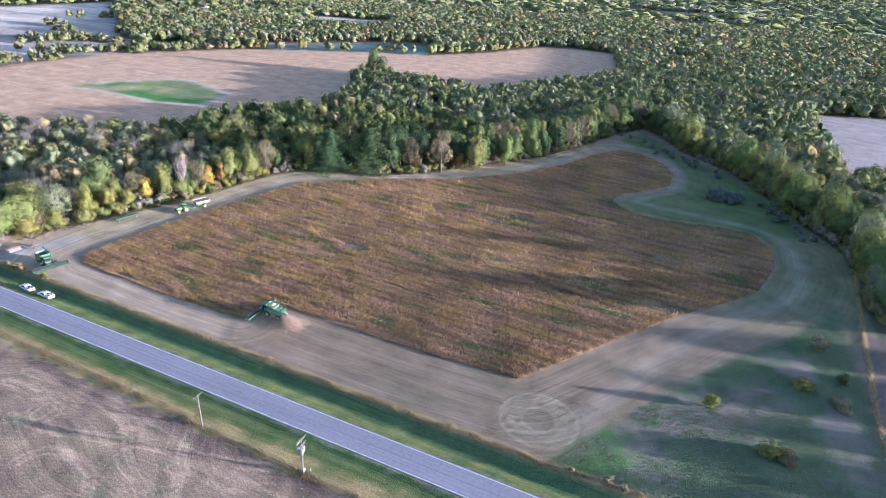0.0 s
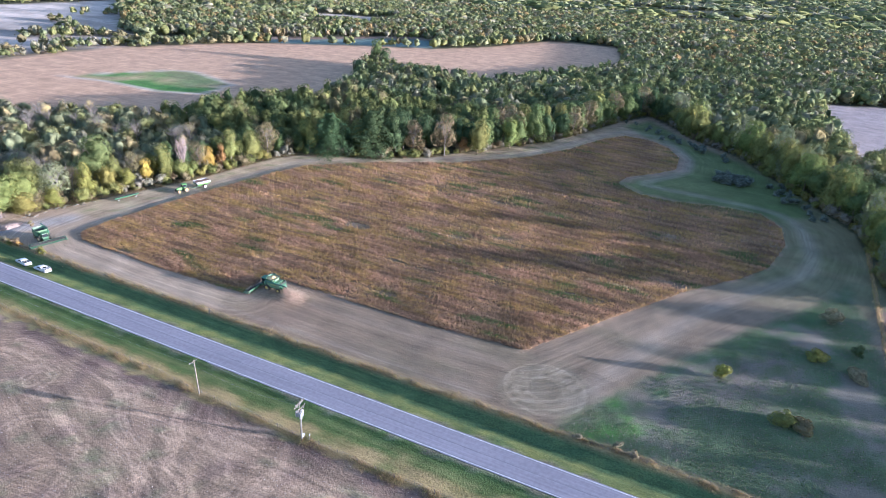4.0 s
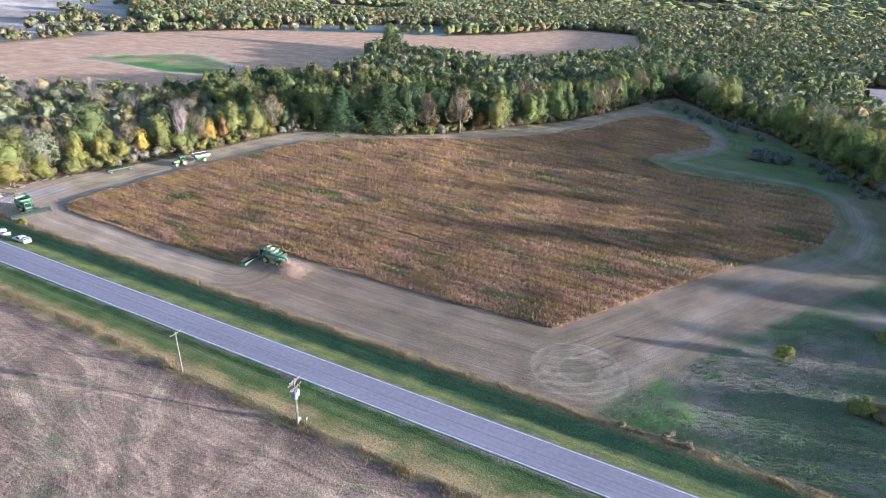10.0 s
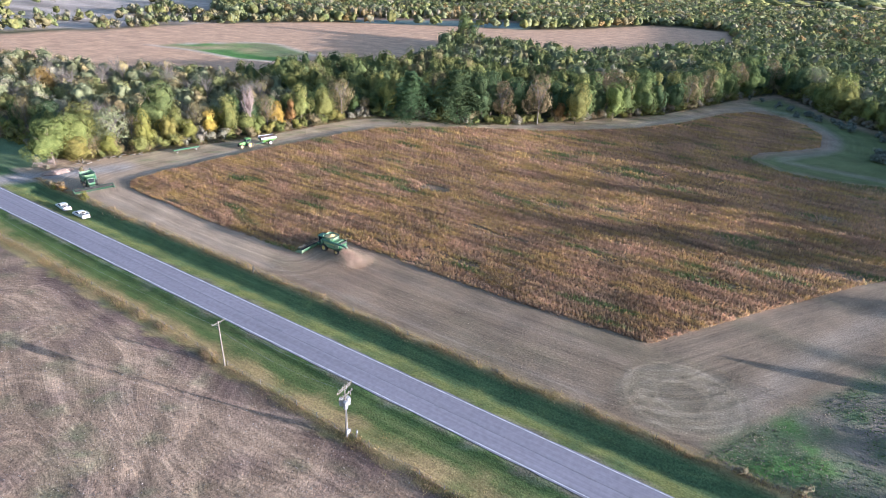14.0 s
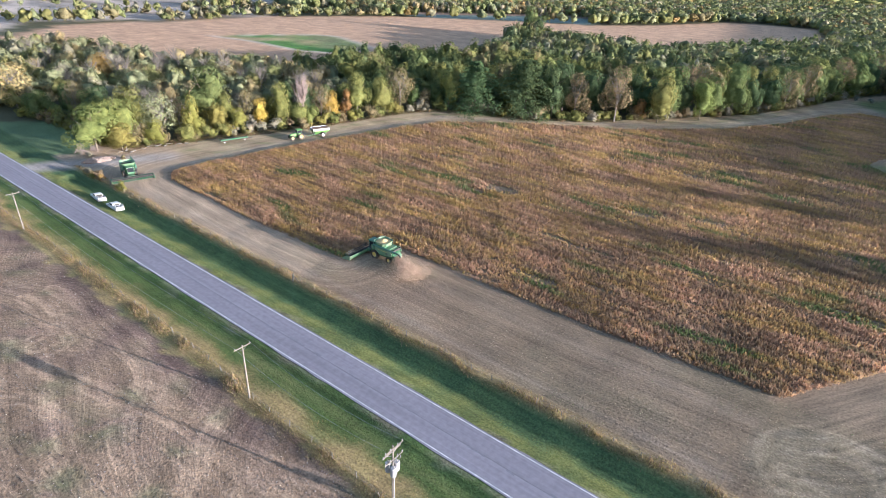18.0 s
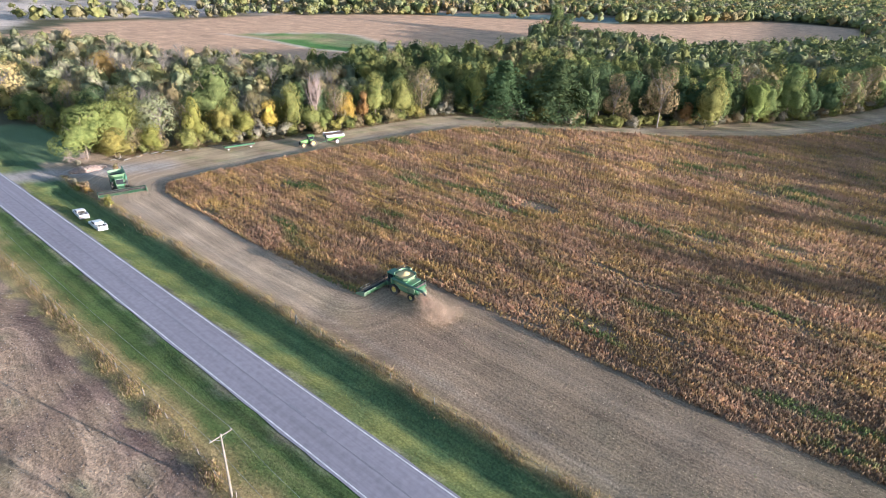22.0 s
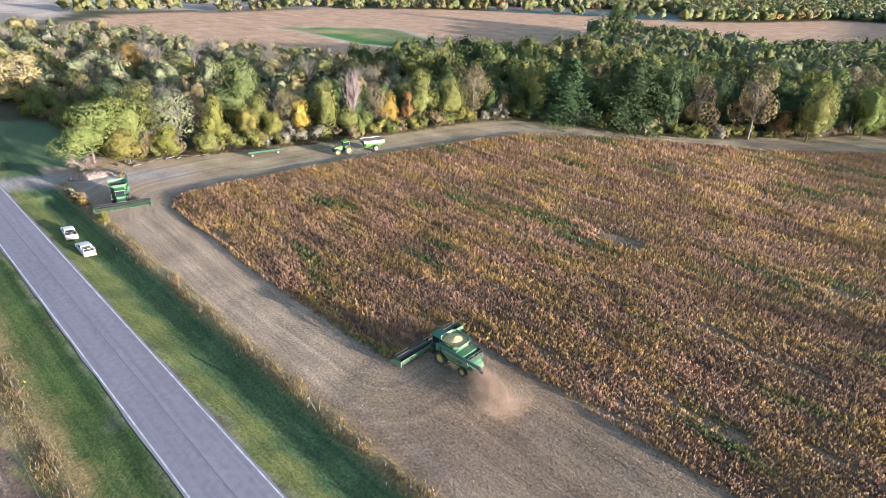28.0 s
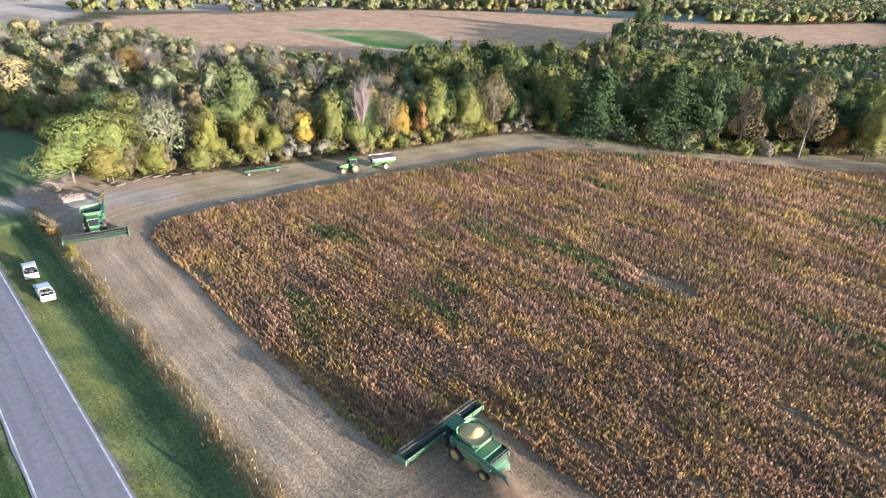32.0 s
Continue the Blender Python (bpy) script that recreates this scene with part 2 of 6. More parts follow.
def ground_mat():
    """Soil, stubble and turf: the cover's own colour broken up by litter, clods and lines along the rows."""
    m = bpy.data.materials.new("ground_cover")
    m.use_nodes = True
    nt = m.node_tree
    bsdf = nt.nodes["Principled BSDF"]
    bsdf.inputs["Roughness"].default_value = 0.95
    bsdf.inputs["Specular IOR Level"].default_value = 0.15
    at = nt.nodes.new("ShaderNodeAttribute")
    at.attribute_name = "tint"
    rows = nt.nodes.new("ShaderNodeAttribute")
    rows.attribute_name = "rows"
    co = nt.nodes.new("ShaderNodeTexCoord")

    def noise_at(scale, detail, stretch=(1, 1, 1), where=None):
        mp = nt.nodes.new("ShaderNodeMapping")
        mp.inputs["Scale"].default_value = stretch
        nt.links.new(where or co.outputs["Object"], mp.inputs["Vector"])
        n = nt.nodes.new("ShaderNodeTexNoise")
        n.inputs["Scale"].default_value, n.inputs["Detail"].default_value, n.inputs["Roughness"].default_value = scale, detail, 0.65
        nt.links.new(mp.outputs[0], n.inputs["Vector"])
        return n.outputs["Fac"]

    def ranged(v, lo, hi, f0=0.3, f1=0.7):
        r = nt.nodes.new("ShaderNodeMapRange")
        r.inputs["From Min"].default_value, r.inputs["From Max"].default_value = f0, f1
        r.inputs["To Min"].default_value, r.inputs["To Max"].default_value = lo, hi
        nt.links.new(v, r.inputs["Value"])
        return r.outputs["Result"]

    def times(a, b):
        n = nt.nodes.new("ShaderNodeMath")
        n.operation = "MULTIPLY"
        nt.links.new(a, n.inputs[0])
        nt.links.new(b, n.inputs[1])
        return n.outputs[0]

    fine, coarse = noise_at(2.9, 5), noise_at(0.09, 6)
    flow = nt.nodes.new("ShaderNodeAttribute")
    flow.attribute_name = "flow"
    line = noise_at(1.0, 4, (0.05, 1.5, 1), flow.outputs["Vector"])
    lines = nt.nodes.new("ShaderNodeMix")
    nt.links.new(rows.outputs["Fac"], lines.inputs["Factor"])
    lines.inputs[2].default_value = 1.0
    nt.links.new(ranged(line, 0.68, 1.34), lines.inputs[3])
    broad = noise_at(1.0, 3, (0.015, 0.5, 1), flow.outputs["Vector"])
    lines2 = nt.nodes.new("ShaderNodeMix")
    nt.links.new(rows.outputs["Fac"], lines2.inputs["Factor"])
    lines2.inputs[2].default_value = 1.0
    nt.links.new(ranged(broad, 0.8, 1.22), lines2.inputs[3])
    v = times(times(times(ranged(fine, 0.56, 1.44), ranged(coarse, 0.75, 1.25)), lines.outputs[0]), lines2.outputs[0])
    # pressed wheel tracks, a pair on each line of travel
    trk = nt.nodes.new("ShaderNodeAttribute")
    trk.attribute_name = "track"
    off = nt.nodes.new("ShaderNodeMath")
    off.operation = "SUBTRACT"
    nt.links.new(trk.outputs["Fac"], off.inputs[0])
    off.inputs[1].default_value = 1.0
    away = nt.nodes.new("ShaderNodeMath")
    away.operation = "ABSOLUTE"
    nt.links.new(off.outputs[0], away.inputs[0])
    v = times(v, ranged(away.outputs[0], 1.34, 0.98, 0.1, 0.6))
    sth = nt.nodes.new("ShaderNodeAttribute")
    sth.attribute_name = "south"
    for centre, scale, dist, lo, hi in (((-70, -78, 0), 0.045, 30.0, 0.92, 1.09), ((-20, -95, 0), 0.3, 9.0, 0.95, 1.05)):
        mp = nt.nodes.new("ShaderNodeMapping")
        mp.inputs["Location"].default_value = [-q for q in centre]
        nt.links.new(co.outputs["Object"], mp.inputs["Vector"])
        wv = nt.nodes.new("ShaderNodeTexWave")
        wv.wave_type, wv.rings_direction = "RINGS", "Z"
        wv.inputs["Scale"].default_value, wv.inputs["Distortion"].default_value = scale, dist
        wv.inputs["Detail"].default_value, wv.inputs["Detail Scale"].default_value = 3.0, 0.35
        nt.links.new(mp.outputs[0], wv.inputs["Vector"])
        mx = nt.nodes.new("ShaderNodeMix")
        nt.links.new(sth.outputs["Fac"], mx.inputs["Factor"])
        mx.inputs[2].default_value = 1.0
        nt.links.new(ranged(wv.outputs["Fac"], lo, hi, 0.25, 0.8), mx.inputs[3])
        v = times(v, mx.outputs[0])
    sc = nt.nodes.new("ShaderNodeVectorMath")
    sc.operation = "SCALE"
    nt.links.new(at.outputs["Color"], sc.inputs[0])
    nt.links.new(v, sc.inputs["Scale"])
    nt.links.new(sc.outputs[0], bsdf.inputs["Base Color"])
    b = nt.nodes.new("ShaderNodeBump")
    b.inputs["Strength"].default_value, b.inputs["Distance"].default_value = 0.8, 0.25
    nt.links.new(times(fine, lines.outputs[0]), b.inputs["Height"])
    nt.links.new(b.outputs["Normal"], bsdf.inputs["Normal"])
    return m


def road_mat():
    """Worn asphalt: fine stone, long wear streaks and pale worn stretches along the lanes."""
    m = mat("worn_asphalt", (0.262, 0.241, 0.262), 0.92, vary=0.1, scale=1.2, bump=0.2, bump_scale=14)
    nt = m.node_tree
    bsdf = nt.nodes["Principled BSDF"]
    bsdf.inputs["Specular IOR Level"].default_value = 0.2
    base = bsdf.inputs["Base Color"].links[0].from_socket
    co = nt.nodes.new("ShaderNodeTexCoord")
    for stretch, lo, hi in (((0.015, 1.6, 1), 0.88, 1.12), ((0.05, 0.16, 1), 0.93, 1.07)):
        mp = nt.nodes.new("ShaderNodeMapping")
        mp.inputs["Scale"].default_value = stretch
        nt.links.new(co.outputs["Object"], mp.inputs["Vector"])
        n = nt.nodes.new("ShaderNodeTexNoise")
        n.inputs["Scale"].default_value, n.inputs["Detail"].default_value = 1.0, 5
        nt.links.new(mp.outputs[0], n.inputs["Vector"])
        r = nt.nodes.new("ShaderNodeMapRange")
        r.inputs["From Min"].default_value, r.inputs["From Max"].default_value = 0.3, 0.7
        r.inputs["To Min"].default_value, r.inputs["To Max"].default_value = lo, hi
        nt.links.new(n.outputs["Fac"], r.inputs["Value"])
        sc = nt.nodes.new("ShaderNodeVectorMath")
        sc.operation = "SCALE"
        nt.links.new(base, sc.inputs[0])
        nt.links.new(r.outputs["Result"], sc.inputs["Scale"])
        base = sc.outputs[0]
    nt.links.new(base, bsdf.inputs["Base Color"])
    return m


GROUND = ground_mat()
ASPHALT = road_mat()
PATCH = mat("asphalt_patch", (0.21, 0.2, 0.22), 0.9, vary=0.15, scale=1.5, bump=0.2)
PAINT = mat("road_paint", (0.62, 0.61, 0.6), 0.7, vary=0.22, scale=2.0, dirt=(0.3, 0.3, 0.3), dirt_amount=0.6)
WOOD_GREY = mat("weathered_wood", (0.125, 0.112, 0.092), 0.85, vary=0.25, scale=4.0, bump=0.3, dirt=(0.2, 0.18, 0.15))
BARK = mat("bark", (0.16, 0.125, 0.095), 0.95, vary=0.35, scale=2.0, bump=0.5, bump_scale=8)
BARK_PALE = mat("pale_bark", (0.19, 0.165, 0.145), 0.9, vary=0.22, scale=2.0, bump=0.3, bump_scale=8)
STEEL = mat("galvanised_steel", (0.3, 0.3, 0.31), 0.45, 0.6, vary=0.12, scale=3)
PLANTS = plant_mat("foliage_mixed", None, 0.1, 0.01, 0.18, mottle=0.35, relief=0.3)
CROPS = plant_mat("ripe_soybean", None, 0.1, 0.01, 0.5)
WEEDS = plant_mat("dry_weeds", None, 0.3, 0.015, 0.4)

# ---- plan of the land ----
CROP = [(31.5, 38.2), (52, 70), (68, 94), (84, 113), (93, 127), (99.5, 150), (99.6, 170), (92, 182), (76, 182), (58, 177), (42, 178), (31, 188),
        (33, 200), (44, 213), (54, 228), (54, 252), (46, 270), (34, 281), (20, 282), (9, 265), (-2, 234), (-19, 203), (-46, 174), (-78, 153), (-104, 130),
        (-111, 109), (-117, 85), (-121, 62), (-124, 42), (-124, 29), (-118, 25.6), (-82, 24.4), (-60, 24.6), (-50.2, 24.9), (-50.2, 37.1), (-20, 36.6), (6, 36.6)]
WOOD_FRONT = [(-330, -30), (-250, 12), (-200, 27), (-166, 27), (-155, 34), (-150, 44), (-145, 60), (-139, 75), (-133, 95), (-125, 133), (-111, 147), (-92, 157), (-80, 162),
              (-57, 183), (-38, 210), (-17, 242), (0, 287), (10, 318), (28, 352), (58, 302), (84, 275), (105, 229), (116, 204), (129, 174), (128, 130), (140, 118)]
WOODS = WOOD_FRONT + [(180, 150), (172, 280), (150, 320), (160, 482), (230, 540), (500, 700), (500, 900), (100, 1000), (-60, 800), (-39, 620), (-19, 560), (-58, 470), (-100, 365), (-190, 385), (-235, 395), (-205, 330),
                      (-165, 225), (-215, 222), (-206, 150), (-275, 135), (-300, 112), (-340, 120), (-400, 60), (-420, -20)]
FAR_FIELD = [(-300, 116), (-215, 150), (-200, 225), (-187, 262), (-207, 330), (-238, 394), (-190, 388), (-100, 400), (-58, 470), (-19, 560), (-31, 608), (-62, 761), (-115, 771), (-159, 753), (-199, 631), (-242, 557), (-300, 525), (-351, 487), (-417, 432),
             (-464, 331), (-479, 270), (-476, 217), (-492, 150), (-430, 80)]
GREEN_PATCH = [(-372, 199), (-364, 224), (-340, 266), (-322, 274), (-264, 253), (-254, 216), (-284, 204), (-336, 206)]
GREEN_SHADE = [(-339, 258), (-322, 272), (-266, 250), (-280, 226)]
POND_FIELD = [(-430, 455), (-379, 525), (-328, 602), (-274, 634), (-242, 564), (-314, 523), (-382, 465)]
REED_BED = [(-462, 474), (-392, 548), (-336, 634), (-300, 650), (-276, 640), (-328, 606), (-379, 529), (-432, 459)]
EAST_FIELD = [(141, 300), (165, 300), (400, 420), (400, 640), (211, 522), (155, 503), (143, 484)]
PALE_FIELDS = [[(-482, 215), (-484, 270), (-470, 335), (-500, 372), (-577, 415), (-700, 515), (-727, 533), (-730, 360), (-600, 250), (-520, 200)],
               [(-914, 470), (-893, 667), (-727, 533), (-716, 468), (-718, 369), (-760, 250), (-1300, 300), (-1300, 480)],
               [(-718, 360), (-658, 418), (-587, 372), (-573, 312), (-591, 285), (-700, 230), (-900, 200)],
               [(-580, 300), (-547, 324), (-504, 287), (-500, 235), (-520, 130), (-440, 70), (-470, -60), (-900, -120), (-900, 190), (-700, 225)],
               [(-593, 810), (-465, 885), (-425, 791), (-452, 750), (-494, 687)],
               [(-944, 721), (-886, 973), (-783, 848), (-839, 771), (-881, 668)],
               [(-111, 1523), (31, 1610), (37, 1440), (-75, 1370)], [(-1250, 1000), (-1050, 1250), (-900, 1180), (-1100, 950)],
               [(-1700, 700), (-1500, 1100), (-1300, 900), (-1350, 640)]]
MEADOW = [(45, 13), (48.5, 18.5), (58, 34), (68, 52), (84, 76), (104, 103), (117, 126), (118, 72), (116, 13)]
EAST_ROWS = [(118.5, 13), (119.5, 70), (122, 112), (175, 112), (170, 13)]
BAY = [(31, 190), (42, 180), (60, 179), (84, 185), (100, 178), (112, 190), (108, 222), (86, 262), (60, 288), (30, 335), (14, 312), (30, 290), (50, 275), (60, 250), (60, 228), (47, 208)]
# 'lit' and 'bank' are the north verge's green as sunlit and as shaded
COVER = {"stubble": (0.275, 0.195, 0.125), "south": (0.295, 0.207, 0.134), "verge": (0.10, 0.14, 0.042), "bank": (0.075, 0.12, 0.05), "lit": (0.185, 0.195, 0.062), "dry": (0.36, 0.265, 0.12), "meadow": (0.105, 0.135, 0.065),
         "bare": (0.205, 0.168, 0.135), "wood": (0.085, 0.085, 0.045), "far": (0.5, 0.32, 0.195), "pale": (0.56, 0.46, 0.37), "plough": (0.33, 0.275, 0.255),
         "green": (0.10, 0.21, 0.045), "pond": (0.15, 0.20, 0.17), "soil": (0.21, 0.145, 0.1), "dust": (0.34, 0.285, 0.22)}


# lines along which wheels have pressed the soil
TRACKS = [[(-81, -18.5), (-64, -16.9), (-46, -17.2), (-27, -19.8), (-3, -21.3), (12, -21.2), (25, -19.7)],
          [(-43, -21.1), (-34, -21.1), (-21, -22.7), (-3, -24.7), (11, -24.4), (21, -23.4)],
          [(-55, -28.6), (-42, -25.4), (-30, -29.7), (-20.5, -35), (-13, -41)],
          [(-57, -17.5), (-42, -20.8), (-38, -26.8), (-28, -30.4), (-15, -31), (-6, -37)],
          [(-69, -30.3), (-58, -28.9), (-43, -24.9), (-31, -21.6), (-16.5, -18.4), (-7, -15.3)],
          [(-81, -23), (-75, -22.9), (-67.6, -24.4), (-65.7, -28), (-67.6, -31)],
          [(-70, -21.7), (-64.5, -21.3), (-61, -24.8), (-61.3, -28.8)],
          [(-25.4, -24.7), (-21.7, -25.8), (-20.7, -28.2), (-21.8, -30.2)],
          [(-7, -26.8), (-3.5, -26.8), (-2.7, -28.9), (-3.4, -32)],
          [(-3, -22), (0.2, -24.8), (1.2, -29.3), (0.7, -33.4)],
          [(-54.6, -38.8), (-51.8, -33), (-42.3, -32.2), (-35.7, -35.6), (-32, -42.6), (-29, -49)],
          [(-42, -46), (-38.5, -40), (-27.5, -38.5), (-18.6, -40.4)]]
TRACKS += [[(40.2 + 8.6 * f * math.cos(a), 25.8 + 8.2 * f * math.sin(a)) for a in np.linspace(0.3, 6.5, 22)] for f in (1.0, 0.62)]


def land_height(x, y):
    """The road's ditches, the bank under the field fence, and slight swells."""
    near = np.exp(-((np.maximum(np.abs(x + 20) - 240, 0) / 120) ** 2))
    z = np.interp(y, [-40, -16, -13, -9, -5.5, -3.9, 3.9, 6.0, 7.6, 8.6, 12.8, 14, 24], [-0.1, -0.1, 0.05, -0.25, -0.45, -0.05, -0.05, -0.4, -1.15, -1.25, 0.0, 0.0, 0.0])
    z = np.where((x < -140) & (x > -166) & (y > 3), np.maximum(z, -0.15), z)
    rough = 0.05 * bumps(x, y, 9, 3) * (np.abs(y) > 5.5) * near
    far = np.maximum(np.hypot(x, y - 100) - 500, 0)
    return z * near + rough - 0.12 * (np.abs(y) <= 3.9) * (1 - near) + 6.0 * bumps(x, y, 900, 8) * np.clip(far / 900, 0, 1) + 55.0 * np.clip((far - 1300) / 3200, 0, 1)


def axis(lo, hi, step, end_lo, end_hi, grow=1.07):
    core = list(np.arange(lo, hi + step, step))
    d, v = step, core[-1]
    while v < end_hi:
        d *= grow
        v += d
        core.append(v)
    d, v = step, core[0]
    while v > end_lo:
        d *= grow
        v -= d
        core.insert(0, v)
    return np.array(core)


def blend(base, mask, color):
    m = np.clip(mask, 0, 1)[..., None]
    return base * (1 - m) + np.array(color) * m


def soft_in(x, y, poly, width=2.0):
    d = edge_distance(x, y, poly)
    return np.clip(0.5 + np.where(inside(x, y, poly), d, -d) / width, 0, 1)


def build_ground():
    ys = axis(-60, 230, 1.6, -900, 4900, 1.048)
    ys = np.unique(np.concatenate([ys, np.arange(-16, 16.1, 0.8)]))
    xs = axis(-180, 135, 1.7, -4900, 3200, 1.048)
    x, y = np.meshgrid(xs, ys)
    z = land_height(x, y)
    wx, wy = x + 1.2 * bumps(x, y, 7, 11), y + 1.2 * bumps(x, y, 7, 12)
    c = np.zeros((*x.shape, 3)) + np.array(COVER["wood"])
    c = blend(c, soft_in(wx, wy, FAR_FIELD, 6), COVER["far"])
    c = blend(c, soft_in(wx, wy, GREEN_PATCH, 4) * np.clip(0.8 + 0.45 * bumps(x, y, 50, 5), 0.3, 1), COVER["green"])
    c = blend(c, soft_in(wx, wy, GREEN_SHADE, 5) * 0.75, (0.17, 0.19, 0.085))
    c = blend(c, np.clip(1.4 - edge_distance(x, y, GREEN_PATCH) / 3.0, 0, 1) * 0.6, COVER["pale"])
    c = blend(c, soft_in(wx, wy, REED_BED, 6), (0.24, 0.17, 0.125))
    c = blend(c, soft_in(wx, wy, POND_FIELD, 6), COVER["pond"])
    c = blend(c, soft_in(wx, wy, EAST_FIELD, 4), COVER["plough"])
    for k, p in enumerate(PALE_FIELDS):
        c = blend(c, soft_in(wx, wy, p, 10), np.array(COVER["pale"]) * (0.75, 1.0, 0.7, 0.85)[k % 4] * (1 + 0.3 * np.clip(bumps(x * 0.3, y, 60, 15), -1, 1))[..., None])
    rows = soft_in(wx, wy, FAR_FIELD, 6) * 0.6 + soft_in(wx, wy, EAST_FIELD, 4) * 0.5
    # the harvested headland round the crop, from the road fence to the woods
    head = (y > 12.5) & (x > -164) & (x < 126) & (y < 360) & ~inside(x, y, WOODS)
    head_soft = np.where(head, 1.0, 0.0)
    c = blend(c, head_soft, COVER["stubble"])
    c = blend(c, head_soft * np.clip(bumps(x * 0.35, y, 16, 21) * 0.6 - 0.25, 0, 0.22), COVER["verge"])
    c = blend(c, head_soft * np.clip(bumps(x, y, 30, 22) - 0.35, 0, 0.6), COVER["soil"])
    # paler straw westwards, standing in for the sunlight on that end
    c = blend(c, head_soft * (y < 40) * np.clip((-38 - x) / 25, 0, 1) * 0.8, (0.43, 0.325, 0.22))
    # darker eastwards: brown dust trail together with painted shade
    c = blend(c, head_soft * np.clip((x + 45) / 45, 0, 1) * (y < 130) * 0.6, (0.185, 0.148, 0.1))
    c = blend(c, head_soft * (y > 40) * np.clip((30 - x) / 30, 0, 1) * np.clip(0.6 + 0.3 * bumps(x, y, 14, 23), 0.2, 0.9), (0.42, 0.335, 0.205))
    c = blend(c, head_soft * (y > 40) * np.clip((30 - x) / 30, 0, 1) * np.clip(0.7 * bumps(x, y, 6, 24) - 0.1, 0, 0.6), (0.2, 0.21, 0.09))
    rows = rows + head_soft * np.where(x > 48, 0.45, 0.7)
    east = head_soft * np.clip((x - 60) / 30, 0, 1) * np.clip((y - 90) / 30, 0, 1)
    c = blend(c, 0.45 * east, COVER["verge"])
    c = blend(c, soft_in(wx, wy, BAY, 6) * head_soft * 0.8, COVER["verge"])
    lane = edge_distance(x, y, curve_line([(48, 24), (62, 60), (82, 97), (104, 128), (108, 160), (100, 186), (70, 192), (44, 194), (46, 204), (58, 226), (58, 256), (40, 290), (18, 294), (2, 262), (-14, 224), (-36, 194), (-62, 172)], 8), False)
    c = blend(c, head_soft * np.clip(1.25 - lane / 3.2, 0, 1) * 0.4, COVER["dust"])
    lane = edge_distance(x, y, curve_line([(-128, 20), (-128, 46), (-125, 66), (-121.5, 88), (-116, 112), (-109, 135), (-88, 152)], 8), False)
    c = blend(c, head_soft * np.clip(1.3 - np.abs(lane - 1.2) / 1.2, 0, 1) * 0.5, COVER["dust"])
    ring = edge_distance(x, y, [(38, 24.6), (42.5, 27)], False)
    c = blend(c, head_soft * np.clip((9.5 - ring) / 1.5, 0, 1) * 0.45, (0.16, 0.145, 0.09))
    c = blend(c, head_soft * np.clip(1 - np.abs(np.mod(ring, 3.0) - 1.5) / 0.7, 0, 1) * (ring < 9.5) * 0.3, COVER["dust"])
    track = np.minimum(np.abs(np.abs(y - 18.0) - 1.3), np.abs(np.abs(y - 30.5) - 1.4))
    c = blend(c, head_soft * (x < 30) * (y < 34) * np.clip(1 - track / 0.9, 0, 1) * 0.35, COVER["dust"])
    c = blend(c, soft_in(wx, wy, CROP, 1.6), (0.29, 0.205, 0.135))
    rows = rows * (1 - soft_in(x, y, EAST_ROWS, 1))
    c = blend(c, soft_in(x, y, EAST_ROWS, 1.5) * np.clip(0.75 + 0.4 * bumps(x, y * 0.2, 3, 34), 0.3, 1), (0.15, 0.115, 0.10))
    mead = soft_in(wx, wy, MEADOW, 3)
    c = blend(c, mead, COVER["meadow"])
    c = blend(c, mead * np.clip(bumps(x, y, 26, 31) * 0.9 + 0.5 * bumps(x, y, 7, 36) - 0.05, 0, 0.8), COVER["bare"])
    c = blend(c, np.clip(1.3 - edge_distance(x, y, [(50, 15), (54, 22), (62, 34), (72, 51), (88, 75), (107, 101)], False) / 4.5, 0, 1) * np.clip(0.45 + 0.5 * bumps(x, y, 8, 33), 0, 0.85), (0.075, 0.13, 0.05))
    c = blend(c, mead * np.clip(1.5 - edge_distance(x, y, [(64, 36), (78, 47), (92, 62)], False) / 7, 0, 1) * np.clip(0.6 + 0.6 * bumps(x, y, 6, 35), 0, 0.85), COVER["bare"])
    rows = rows * (1 - mead)
    lawn = soft_in(wx, wy, [(-216, 10), (-162, 10), (-158, 18), (-165, 29), (-201, 29)], 3)
    c = blend(c, lawn, (0.125, 0.175, 0.08))
    # verges, dry grass along the fences, the south field
    south = np.clip((-13.6 - wy) / 1.2, 0, 1)
    c = blend(c, south, COVER["south"])
    c = blend(c, south * np.clip(bumps(x, y, 14, 41) * 0.8 - 0.15, 0, 0.55), (0.17, 0.115, 0.09))
    c = blend(c, south * np.clip(bumps(x, y, 9, 42) * 0.9 - 0.45, 0, 0.5), (0.13, 0.15, 0.07))
    # dark brown soil beside the fence, its shadow side painted in with it
    c = blend(c, south * np.clip((19.5 + wy) / 3.5, 0, 1) * np.clip(0.6 + 0.5 * bumps(x, y, 18, 43), 0.1, 0.9), (0.14, 0.092, 0.075))
    for px, py, rr in ((-38, -29, 5), (-29, -38, 6), (-49, -29, 4), (-12, -41, 6), (-66, -30, 4)):
        c = blend(c, south * np.clip(1.2 - np.hypot(x - px, (y - py) * 1.6) / rr, 0, 1) * 0.55 * np.clip(0.6 + bumps(x, y, 3, 44), 0, 1), (0.13, 0.165, 0.07))
    rows = rows + south * 0.75
    vs = ((wy > -14) & (wy <= -3.4)).astype(float)
    c = blend(c, vs, COVER["verge"])
    c = blend(c, vs * np.clip(0.55 * bumps(x * 0.04, y, 2.6, 54), 0, 0.5), (0.21, 0.19, 0.08))
